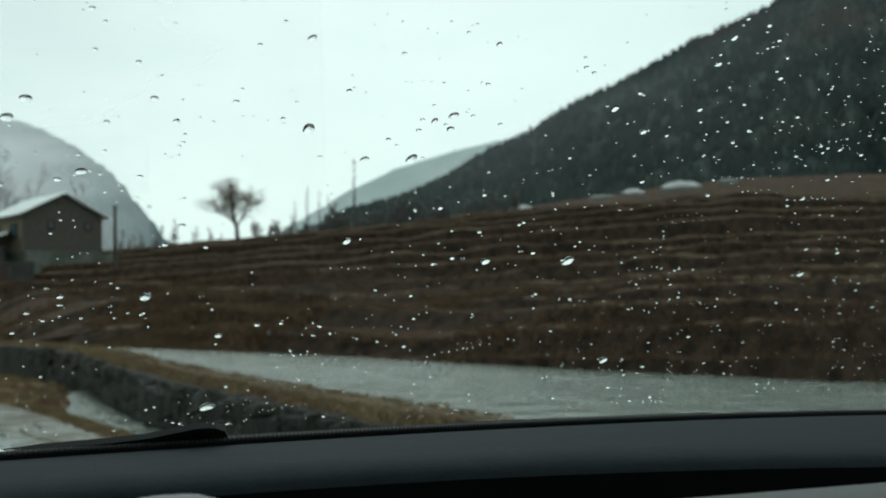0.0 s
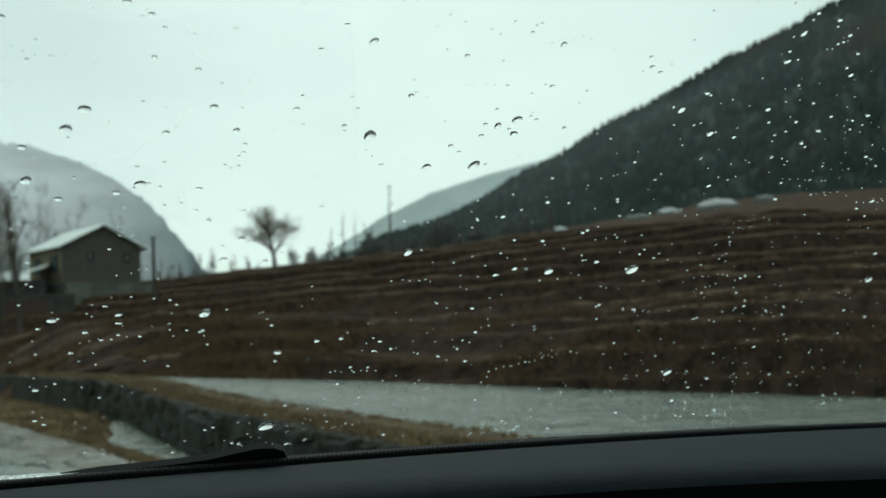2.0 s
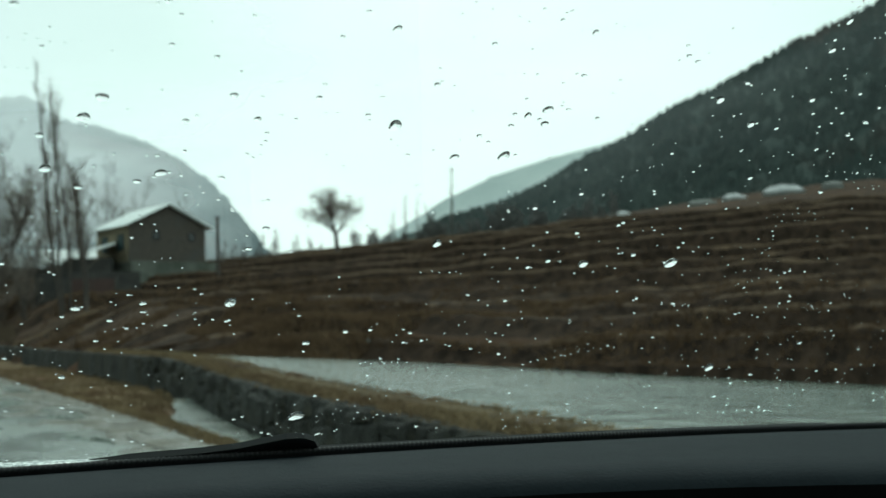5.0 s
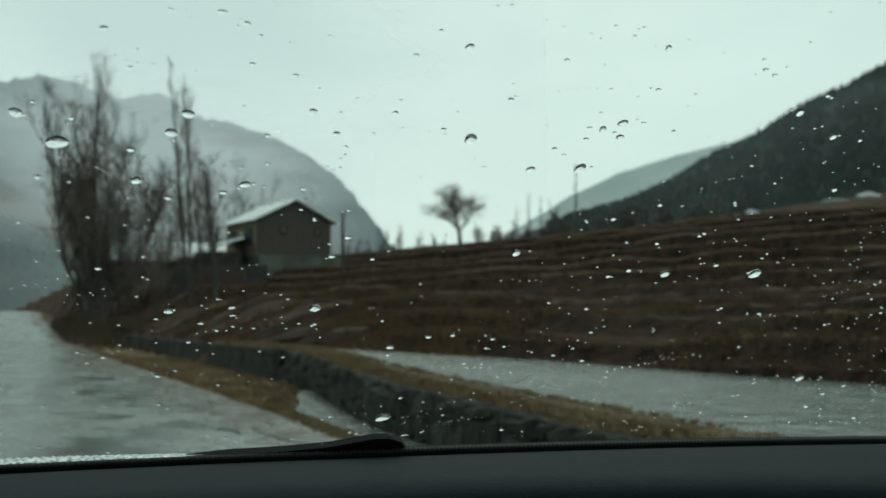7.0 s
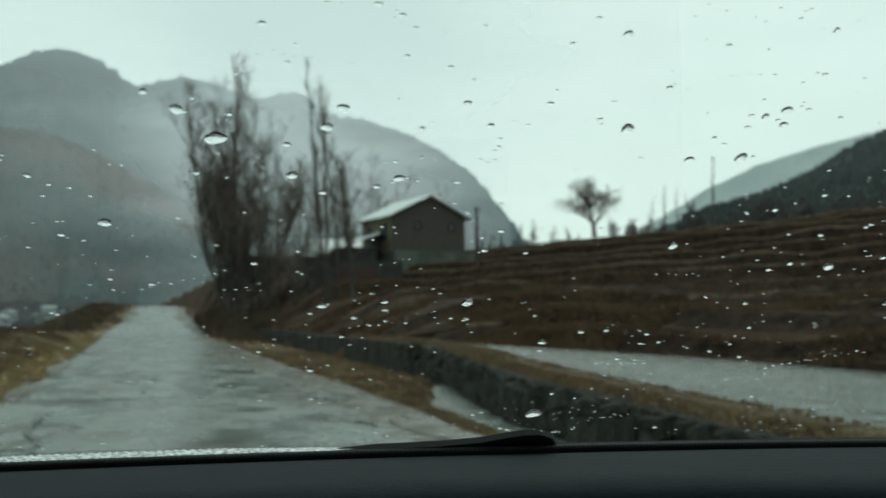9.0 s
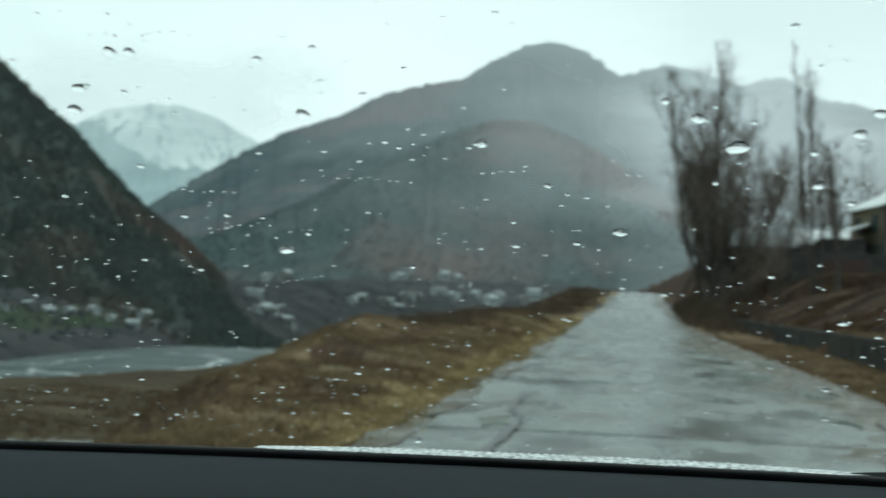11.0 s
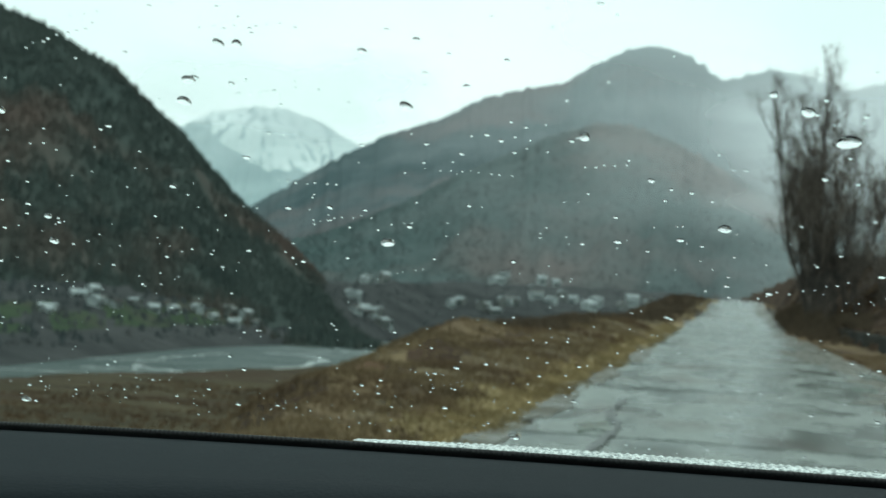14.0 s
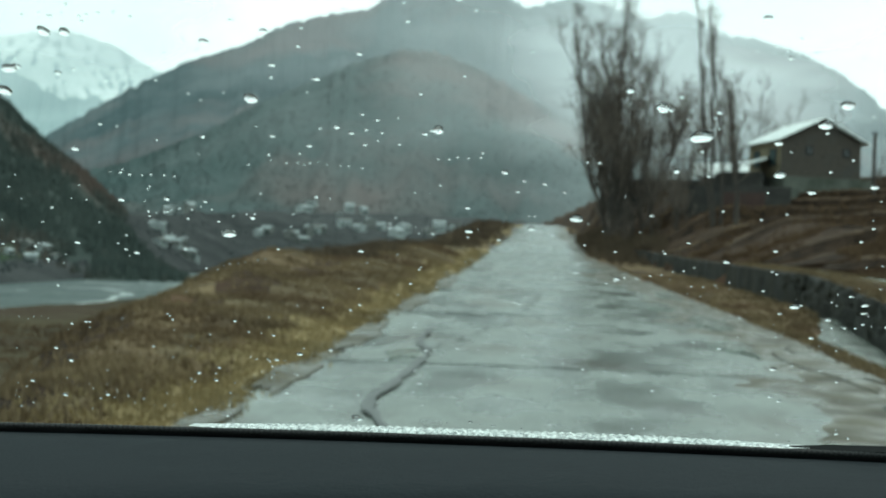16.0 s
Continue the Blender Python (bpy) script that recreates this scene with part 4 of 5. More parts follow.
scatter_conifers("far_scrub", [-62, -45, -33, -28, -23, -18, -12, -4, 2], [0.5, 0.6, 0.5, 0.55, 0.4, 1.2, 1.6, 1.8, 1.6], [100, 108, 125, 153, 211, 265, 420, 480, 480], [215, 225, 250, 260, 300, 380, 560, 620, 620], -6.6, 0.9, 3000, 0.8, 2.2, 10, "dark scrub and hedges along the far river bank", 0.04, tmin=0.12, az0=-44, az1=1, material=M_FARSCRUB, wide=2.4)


# ---- bare trees ----
def bare_tree(name, label, height, seed, trunk=0.16, spread=0.45, limbs=7, twigs=6, fine=8, first=0.2, up=0.6, lean=(0, 0), twig_mat=None, droop=0.0, stems=1, sway=0.12, thick=1.0):
    """A trunk and tapered limbs in one mesh, fine twigs in another."""
    rnd = random.Random(seed)
    tree = new(name)
    bv, bf, tv, tf = [], [], [], []

    def tube(pts, r0, r1, v, f, sides):
        b = len(v)
        for i, p in enumerate(pts):
            d = (pts[min(i + 1, len(pts) - 1)] - pts[max(i - 1, 0)]).normalized()
            s = d.orthogonal().normalized()
            u = d.cross(s)
            r = r0 + (r1 - r0) * i / (len(pts) - 1)
            for k in range(sides):
                a = 2 * math.pi * k / sides
                v.append(p + (s * math.cos(a) + u * math.sin(a)) * r)
        for i in range(len(pts) - 1):
            for k in range(sides):
                f.append((b + i * sides + k, b + i * sides + (k + 1) % sides, b + (i + 1) * sides + (k + 1) % sides, b + (i + 1) * sides + k))

    def path(start, way, length, n, wob, lift):
        pts, d = [start], way.normalized()
        for i in range(n):
            d = (d + Vector((rnd.gauss(0, wob), rnd.gauss(0, wob), rnd.gauss(0, wob) + lift))).normalized()
            pts.append(pts[-1] + d * length / n)
        return pts

    for s in range(stems):
        off = Vector((rnd.uniform(-1, 1), rnd.uniform(-1, 1), 0)) * (0.5 if stems > 1 else 0)
        main = path(off + Vector((0, 0, -0.3)), Vector((lean[0] + max(-0.10, min(0.10, rnd.gauss(0, 0.06) * stems)), lean[1], 1)), height * (1 if s == 0 else rnd.uniform(0.6, 0.95)), 9, sway * 0.5, 0.03)
        tube(main, trunk * (1 if s == 0 else 0.7), trunk * 0.12, bv, bf, 7)
        for i in range(limbs):
            t = first + (0.97 - first) * (i + rnd.random() * 0.7) / limbs
            q = t * 9
            base = main[int(q)].lerp(main[min(int(q) + 1, 9)], q % 1)
            a = rnd.random() * 6.28
            L = height * spread * (1.05 - 0.75 * (t - first)) * rnd.uniform(0.7, 1.15)
            limb = path(base, Vector((math.cos(a) * (1 - up), math.sin(a) * (1 - up), up + 0.1)), L, 6, sway, 0.06 - droop)
            r = trunk * 0.42 * (1.1 - 0.75 * t)
            tube(limb, r, r * 0.2, bv, bf, 5)
            for j in range(twigs):
                u = rnd.uniform(0.2, 1.0) * 6
                b0 = limb[min(int(u), 5)].lerp(limb[min(int(u) + 1, 6)], u % 1)
                a2 = rnd.random() * 6.28
                br = path(b0, Vector((math.cos(a2) * (1.1 - up), math.sin(a2) * (1.1 - up), up)), L * rnd.uniform(0.25, 0.5), 4, sway * 1.3, 0.04 - droop)
                tube(br, (r * 0.33 + 0.004) * thick, (r * 0.08 + 0.003) * thick, tv, tf, 3)
                for k in range(fine):
                    w = rnd.uniform(0.3, 1.0) * 4
                    c0 = br[min(int(w), 3)].lerp(br[min(int(w) + 1, 4)], w % 1)
                    tw = path(c0, Vector((rnd.gauss(0, 0.9), rnd.gauss(0, 0.9), rnd.gauss(up * 1.6, 0.5) - droop * 6)), L * rnd.uniform(0.14, 0.32), 2, sway * 1.3, -droop)
                    tube(tw, (r * 0.09 + 0.006) * thick, 0.003 * thick, tv, tf, 3)
    raw("trunk", bv, bf, M_BARK, tree, smooth=True)
    raw("crown", tv, tf, twig_mat or M_TWIG, tree)
    return tagged(tree, label, "tree", group="bare trees by the fields")


def on_ground(az, r):
    x, y = r * math.sin(radians(az)), r * math.cos(radians(az))
    return x, y, ground_z(x, y) + (0.85 if x > wall_x(min(y, 90)) + 2 else 0)


def put(tree, az, r, z=None, turn=0.0, s=1.0):
    x, y, g = on_ground(az, r)
    tree.matrix_basis = Matrix.LocRotScale((x, y, g if z is None else z), Euler((0, 0, turn)), (s, s, s))
    return tree


put(bare_tree("roadside_tree", "tall bare many-stemmed tree with brown twigs on the road bank", 12.4, 11, 0.15, 0.36, 14, 9, 10, 0.10, 0.70, (-0.02, 0), stems=4, sway=0.13, thick=0.8), 5.0, 82, s=1.38)
put(bare_tree("roadside_tree", "bare spreading tree with brown twigs on the road bank", 9.5, 19, 0.10, 0.46, 10, 8, 9, 0.10, 0.56, (-0.05, 0), stems=2, sway=0.12, thick=0.9), 4.7, 86, s=1.30)
put(bare_tree("roadside_tree", "bare leaning tree with brown twigs on the road bank", 9.4, 12, 0.10, 0.46, 11, 9, 11, 0.10, 0.58, (0.06, 0), stems=3, thick=1.0), 6.1, 84, s=1.38)
put(bare_tree("roadside_tree", "slim bare tree beside the road bend", 7.0, 13, 0.08, 0.44, 8, 7, 11, 0.05, 0.60, stems=2, thick=1.2), 5.4, 89, s=1.30)
put(bare_tree("poplar", "tall bare poplar with upright branches beside the farmyard", 14.2, 14, 0.11, 0.20, 12, 6, 8, 0.14, 0.78, sway=0.07, stems=3, thick=0.8), 10.0, 72)
put(bare_tree("pollard", "stout bare tree with dark trunk beside the farmyard", 7.8, 15, 0.17, 0.30, 12, 8, 9, 0.2, 0.76, sway=0.1, thick=1.0), 10.7, 70)
put(bare_tree("field_tree", "lone bare tree with a drooping rounded crown on the terraces", 4.7, 38, 0.24, 0.78, 22, 8, 9, 0.34, 0.54, (-0.08, 0), droop=0.17, sway=0.15, thick=1.1), 22.0, 108)
put(bare_tree("poplar", "slim bare poplar on the skyline of the terraces", 7.2, 17, 0.10, 0.16, 12, 5, 7, 0.1, 0.86, sway=0.05, thick=2.4, twig_mat=M_TWIGFAR), 27.3, 120)
for az, h, s in ((25.2, 5.2, 31), (25.7, 4.6, 32), (24.6, 3.8, 33), (28.2, 3.6, 34), (26.3, 4.2, 35)):
    put(bare_tree("poplar", "slim bare poplar on the skyline of the terraces", h, s, 0.06, 0.18, 8, 5, 5, 0.1, 0.86, sway=0.06, thick=2.4, twig_mat=M_TWIGFAR), az, 122)
for az, r, h, s in ((18.4, 118, 3.2, 41), (18.9, 119, 3.6, 42), (17.9, 118, 2.4, 43), (20.2, 116, 2.6, 44), (16.8, 116, 3.0, 45), (17.3, 118, 2.6, 46), (20.8, 114, 2.2, 47), (23.8, 116, 2.6, 48), (21.2, 118, 2.0, 51), (24.2, 119, 2.2, 52)):
    put(bare_tree("sapling", "small bare tree on the edge of the terraces", h, s, 0.05, 0.34, 7, 5, 6, 0.05, 0.7, stems=2, thick=2.0, twig_mat=M_TWIGFAR), az, r)
for az, r, h, s in ((6.9, 80, 5.9, 61), (7.6, 78, 5.3, 62), (8.4, 79, 5.5, 63), (9.2, 80, 5.0, 64), (13.4, 98, 6.0, 65), (12.6, 100, 5.6, 66), (15.0, 102, 6.5, 67), (8.0, 76, 4.3, 68), (7.4, 106, 12.5, 72), (8.3, 108, 11.0, 73), (9.3, 110, 12.0, 74), (10.2, 112, 11.0, 75), (11.6, 112, 11.0, 76), (12.2, 110, 9.0, 77), (5.5, 82, 5.0, 69), (6.5, 86, 7.5, 70), (5.8, 88, 6.5, 71)):
    put(bare_tree("bush", "bare bushy tree beside the farm buildings", h, s, 0.07, 0.42, 8, 6, 7, 0.05, 0.6, stems=2), az, r)
for i in range(30):
    az = 23.0 + i * 0.42 + random.uniform(-0.3, 0.3)
    put(bare_tree("shrub", "dark bare shrub on the upper terrace edge", random.uniform(2.4, 4.6) * (0.5 if i < 9 else 0.85), 80 + i, 0.06, 0.42, 9, 7, 9, 0.05, 0.55, stems=2, thick=2.0, twig_mat=M_TWIGFAR), az, 124)


# ---- buildings ----
def gable_house(name, label, w, l, h, rise, walls, roof, gable=None, over=0.35, windows=(), group=""):
    """A house with its gable towards -y: walls, two roof sheets, gable trim, windows with panes."""
    house = new(name)
    bm = bmesh.new()
    v = [bm.verts.new(p) for p in ((-w / 2, 0, -2), (w / 2, 0, -2), (w / 2, 0, h), (0, 0, h + rise), (-w / 2, 0, h))]
    u = [bm.verts.new((p.co.x, l, p.co.z)) for p in v]
    bm.faces.new(v)
    bm.faces.new(u[::-1])
    for i in range(5):
        bm.faces.new((v[i], u[i], u[(i + 1) % 5], v[(i + 1) % 5]))
    bmesh.ops.recalc_face_normals(bm, faces=list(bm.faces))
    part("wall", bm, walls, house)
    if gable:
        bm = bmesh.new()
        q = [(-w / 2, -0.03, -2), (w / 2, -0.03, -2), (w / 2, -0.03, h), (0, -0.03, h + rise), (-w / 2, -0.03, h)]
        a = [bm.verts.new(p) for p in q]
        b = [bm.verts.new((p[0], 0.004, p[2])) for p in q]
        bm.faces.new(a)
        for i in range(5):
            bm.faces.new((a[i], b[i], b[(i + 1) % 5], a[(i + 1) % 5]))
        part("gable_wall", bm, gable, house)
    s = math.hypot(w / 2, rise)
    for side in (-1, 1):
        bm = bmesh.new()
        ex, ez = side * (w / 2 + over), h - over * rise / (w / 2)
        t = 0.09
        p = [(0, -over, h + rise + 0.02), (ex, -over, ez + 0.02), (ex, l + over, ez + 0.02), (0, l + over, h + rise + 0.02)]
        a = [bm.verts.new((x, y, z + t)) for x, y, z in p]
        b = [bm.verts.new(x) for x in p]
        bm.faces.new(a)
        bm.faces.new(b[::-1])
        for i in range(4):
            bm.faces.new((a[i], b[i], b[(i + 1) % 4], a[(i + 1) % 4]))
        bmesh.ops.recalc_face_normals(bm, faces=list(bm.faces))
        part("roof_sheet", bm, roof, house)
    for x, y, z, ww, hh, face in windows:
        bm = bmesh.new()
        if face == "gable":
            box(bm, x - ww / 2, x + ww / 2, -0.06, -0.034, z, z + hh)
        else:
            box(bm, -w / 2 - 0.04, -w / 2 + 0.004, y - ww / 2, y + ww / 2, z, z + hh)
        win = part("window", bm, M_WINDOW if face == "gable" else M_TEAL, house)
        bm = bmesh.new()
        if face == "gable":
            for a, b, c, d in ((x - ww / 2 - .06, x - ww / 2, z - .06, z + hh + .06), (x + ww / 2, x + ww / 2 + .06, z - .06, z + hh + .06), (x - ww / 2, x + ww / 2, z + hh, z + hh + .06), (x - ww / 2, x + ww / 2, z - .06, z)):
                box(bm, a, b, -0.08, -0.032, c, d)
        else:
            for a, b, c, d in ((y - ww / 2 - .06, y - ww / 2, z - .06, z + hh + .06), (y + ww / 2, y + ww / 2 + .06, z - .06, z + hh + .06), (y - ww / 2, y + ww / 2, z + hh, z + hh + .06)):
                box(bm, -w / 2 - 0.06, -w / 2 + 0.002, a, b, c, d)
        part("window_frame", bm, M_BLACK, win)
    return tagged(house, label, "house", group=group)


def place(ob, az, r, z=None, turn=0.0, s=1.0):
    x, y, g = on_ground(az, r)
    ob.matrix_basis = Matrix.LocRotScale((x, y, g if z is None else z), Euler((0, 0, radians(turn))), (s, s, s))
    return ob


HR = 90.0
hz = EYE + HR * math.tan(radians(4.12))
farmhouse = gable_house("farmhouse", "two-storey brown masonry farmhouse with a pale metal gable roof", 6.0, 5.2, 2.55, 1.45, M_OCHRE, M_TIN, M_BRICK, over=0.45,
                        windows=((-0.9, 0, 1.55, 0.45, 0.5, "gable"), (1.9, 0, 1.5, 0.45, 0.5, "gable"), (0, 1.2, 0.75, 0.95, 1.1, "side"), (0, 3.8, 0.75, 0.8, 1.1, "side")))
place(farmhouse, 14.25, HR, hz, turn=13)
bm = boxed(-3.2, 3.6, -0.9, 5.4, -4.5, -0.12, 0.05)
plinth = link("stone_plinth", bm, M_MOSSY)
tagged(plinth, "mossy grey plastered stone terrace under the farmhouse", "wall", kind="structure")
place(plinth, 14.25, HR, hz, turn=13)
# farmyard: low dark building, lean-to roofs, boundary wall, red gate
low = new("farm_shed")
tagged(low, "long low dark mud-walled farm shed with metal roofing", "shed")
part("wall", boxed(-4.6, 4.6, 0, 4.0, -3, 1.7, 0.03), M_DARKWALL, low)
part("roof", boxed(-4.9, 4.9, -0.4, 4.3, 1.70, 1.86, 0.02), M_DARKWALL, low)
for x in (-3.2, -0.8, 2.4):
    part("door", boxed(x - 0.45, x + 0.45, -0.05, -0.004, -0.4, 1.3, 0.01), M_BLACK, low)
place(low, 8.8, 96, EYE + 96 * math.tan(radians(2.4)), turn=-12, s=1.3)
yard = new("farm_shed")
tagged(yard, "small farm outbuilding with a pale wet metal roof", "shed")
part("wall", boxed(-1.5, 1.5, 0, 3.0, -3, 1.9, 0.02), M_DARKWALL, yard)
bm = boxed(-1.9, 1.9, -0.5, 3.4, -0.05, 0.05)
bmesh.ops.transform(bm, matrix=pose(0, 0, 2.15, 16, 0, 0), verts=list(bm.verts))
part("roof_sheet", bm, M_TIN, yard, "pale wet metal sheet")
place(yard, 10.1, 104, EYE + 104 * math.tan(radians(2.6)), turn=-8, s=1.3)
lean = new("lean_to")
tagged(lean, "lean-to with a sloping pale metal roof against the house", "shed")
part("wall", boxed(-1.6, 1.6, 0, 3.5, -4, 1.3, 0.02), M_DARKWALL, lean)
bm = boxed(-1.9, 1.9, -0.4, 3.9, -0.05, 0.05)
bmesh.ops.transform(bm, matrix=pose(0, 0, 1.65, 8, -17, 0), verts=list(bm.verts))
part("roof_sheet", bm, M_TIN, lean, "pale wet metal sheet")
place(lean, 10.7, 88, EYE + 88 * math.tan(radians(3.45)), turn=-18)
bm = boxed(-5.6, 0.6, 0, 0.35, -3.5, 0.75, 0.03)
yw = link("boundary_wall", bm, M_DARKWALL)
tagged(yw, "dark grey boundary wall below the farmhouse", "wall", kind="structure")
place(yw, 12.6, 78, EYE + 78 * math.tan(radians(3.1)), turn=-14)
gate = new("yard_gate")
tagged(gate, "rusty red metal yard gate in the boundary wall", "gate")
for k in (-1, 1):
    part("gate_leaf", boxed(k * 0.62 - 0.6, k * 0.62 + 0.6, -0.12, -0.02, -1.6, 0.35, 0.01), M_REDDOOR, gate)
    part("gate_post", boxed(k * 1.32 - 0.09, k * 1.32 + 0.09, -0.16, 0.02, -1.8, 0.55, 0.02), M_DARKWALL, gate)
place(gate, 11.0, 76, EYE + 76 * math.tan(radians(3.1)), turn=-14)
pole = new("utility_pole")
tagged(pole, "dark wooden pole standing beside the farmhouse", "pole")
bm = bmesh.new()
bmesh.ops.create_cone(bm, cap_ends=True, segments=10, radius1=0.14, radius2=0.10, depth=4.6, matrix=Matrix.Translation((0, 0, 1.7)))
part("shaft", bm, M_BARK, pole)
part("cap", boxed(-0.16, 0.16, -0.16, 0.16, 3.96, 4.06, 0.02), M_BLACK, pole)
place(pole, 16.5, 88, 6.8)
# sheds on the upper terraces
def field_hut(l, w, h, rise, sag, walls, roof):
    """A low hut: rubble walls and a hipped roof of earth and sheeting with rounded, sagging edges."""
    hut = new("field_hut")
    part("wall", boxed(-l / 2, l / 2, 0, w, -1.2, h, 0.04), walls, hut)
    v, f, nl, nw = [], [], 12, 6
    for i in range(nl + 1):
        for k in range(nw + 1):
            a, b = i / nl * 2 - 1, k / nw * 2 - 1
            dome = (1 - abs(a) ** 3.2) * (1 - abs(b) ** 2.4)
            v.append((a * (l / 2 + 0.06), w / 2 + b * (w / 2 + 0.06), h + rise * dome + sag * noise.noise((a * 2.3 + l, b * 1.4, l))))
    m = len(v)
    v += [(x, y, z - 0.14) for x, y, z in v]
    for i in range(nl):
        for k in range(nw):
            q = i * (nw + 1) + k
            f += [(q, q + nw + 1, q + nw + 2, q + 1), (m + q, m + q + 1, m + q + nw + 2, m + q + nw + 1)]
    rim = [i * (nw + 1) for i in range(nl + 1)] + [nl * (nw + 1) + k for k in range(1, nw + 1)] + [i * (nw + 1) + nw for i in range(nl - 1, -1, -1)] + list(range(nw - 1, 0, -1))
    for p, q in zip(rim, rim[1:] + rim[:1]):
        f.append((p, m + p, m + q, q))
    raw("roof", v, f, roof, hut)
    return tagged(hut, "low field hut with a pale wet sagging roof", "hut", group="huts above the terraces")


for az, el, l, h, rise, sag, roof in ((35.15, 5.62, 3.1, 0.05, 0.80, 0.05, M_HUTROOF), (38.9, 6.08, 3.4, 0.1, 0.50, 0.20, M_PLASTER), (40.3, 6.24, 2.8, 0.1, 0.55, 0.16, M_HUTROOF), (42.5, 6.42, 4.8, 0.1, 0.80, 0.12, M_HUTROOF), (44.6, 6.58, 2.4, 0.1, 0.40, 0.05, M_PLASTER)):
    place(field_hut(l, 2.6, h, rise, sag, M_PLASTER, roof), az, 150, EYE + 150 * math.tan(radians(el)), turn=-az)
# village across the river
def slope_at(az, t, azs_, els_, r0, r1, z0, bulge, lumps):
    """Distance and height of a point a fraction of the way up one of the hills."""
    ra, rb = (float(np.interp(az, azs_, r0)), float(np.interp(az, azs_, r1))) if isinstance(r0, (list, tuple)) else (r0, r1)
    z1 = EYE + rb * math.tan(radians(float(np.interp(az, azs_, els_))))
    z = z0 + (z1 - z0) * t ** bulge
    z += (z1 - z0) * spurs(az, t, rb, lumps)
    return ra + (rb - ra) * t, z


def far_bank_at(az, t):
    return slope_at(az, t, [-62, -45, -33, -28, -23, -18, -12, -4, 2], [0.5, 0.6, 0.5, 0.55, 0.4, 1.2, 1.6, 1.8, 1.6], [100, 108, 125, 153, 211, 265, 420, 480, 480], [215, 225, 250, 260, 300, 380, 560, 620, 620], -6.6, 0.9, 0.04)


def inner_at(az, t):
    return slope_at(az, t, [-26, -21, -17, -13.9, -11.6, -9.3, -7.3, -5.0, -3.2, -1.1, 1.2, 3.0, 6, 10], [1.0, 2.4, 3.7, 5.1, 6.5, 7.6, 8.55, 9.35, 9.3, 8.5, 7.3, 6.3, 5.0, 3.6], 560, 900, -8, 1.15, 0.07)


random.seed(5)
spots = [(-29.2, -0.8), (-27.8, -0.1), (-27.3, -0.45), (-25.4, -0.4), (-24.6, -0.55), (-22.7, -0.5), (-21.2, -0.35), (-20.6, -0.65), (-20.0, -0.9), (-15.4, 0.5), (-15.0, 0.1), (-14.7, -0.3), (-14.2, -0.6), (-14.6, -0.2),
         (-10.6, 0.6), (-9.7, 0.5), (-9.0, 0.3), (-8.3, 0.7), (-7.0, 1.1), (-6.4, 0.9), (-5.4, 1.0), (-4.4, 0.95), (-2.6, 1.05), (-1.9, 1.1), (-14.2, 1.4), (-8.6, 1.9), (-6.9, 1.7)]
spots += [(a + random.uniform(-0.9, 0.9), e + random.uniform(-0.25, 0.2)) for a, e in spots]
for i, (az, el) in enumerate(spots):
    r, gz = min((far_bank_at(az, q / 60) for q in range(3, 58)), key=lambda s: abs(math.degrees(math.atan2(s[1] - EYE, s[0])) - el))
    if el > 1.2:
        r, gz = min((inner_at(az, q / 60) for q in range(0, 58)), key=lambda s: abs(math.degrees(math.atan2(s[1] - EYE, s[0])) - el))
    k = r / 300 * 0.85
    w, l = random.uniform(1.5, 3.6) * k, random.uniform(1.8, 4.2) * k
    hs = gable_house("village_house", random.choice(["pale village house with a light metal roof", "whitewashed village house across the river"]), w, l, random.uniform(1.2, 2.7) * k, random.uniform(0.35, 0.8) * k,
                     M_WHITE if random.random() < 0.6 else M_PLASTER, random.choice((M_TINFAR, M_TINFAR, M_TINFAR, M_PLASTER, M_DARKWALL)), over=0.3,
                     windows=tuple((0, l * (0.25 + 0.25 * q), 0.45 * k, 0.5 * k, 0.6 * k, "side") for q in range(3)), group="village across the river")
    x, y, z = r * math.sin(radians(az)), r * math.cos(radians(az)), gz
    hs.matrix_basis = Matrix.LocRotScale((x, y, z - 0.15 * k), Euler((0, 0, radians(-az + random.uniform(10, 170)))), None)

# small spills of water between terraces
for k, want in ((1, 23.2), (2, 29.6), (3, 19.5)):
    ridx = [r for r, row in enumerate(rows_t) if row[0] == k]
    base = ridx[-3] * (NQ + 1)
    col = min(range(NQ), key=lambda i: abs(math.degrees(math.atan2(tv[base + i][0], tv[base + i][1])) - want))
    v = []
    for r in ridx[-4:4:-1]:
        a, b = Vector(tv[r * (NQ + 1) + col]), Vector(tv[r * (NQ + 1) + col + 1])
        mid, side = (a + b) / 2, (b - a).normalized()
        w = 0.028 + 0.012 * math.sin(r * 2.1)
        off = Vector((-0.05, -0.08, 0.05))
        v += [mid - side * w + off, mid + side * w + off]
    f = [(2 * q, 2 * q + 1, 2 * q + 3, 2 * q + 2) for q in range(len(v) // 2 - 1)]
    tagged(raw("water_spill", v, f, M_FOAM), "thin white spill of water down a terrace bank", "water", kind="structure")


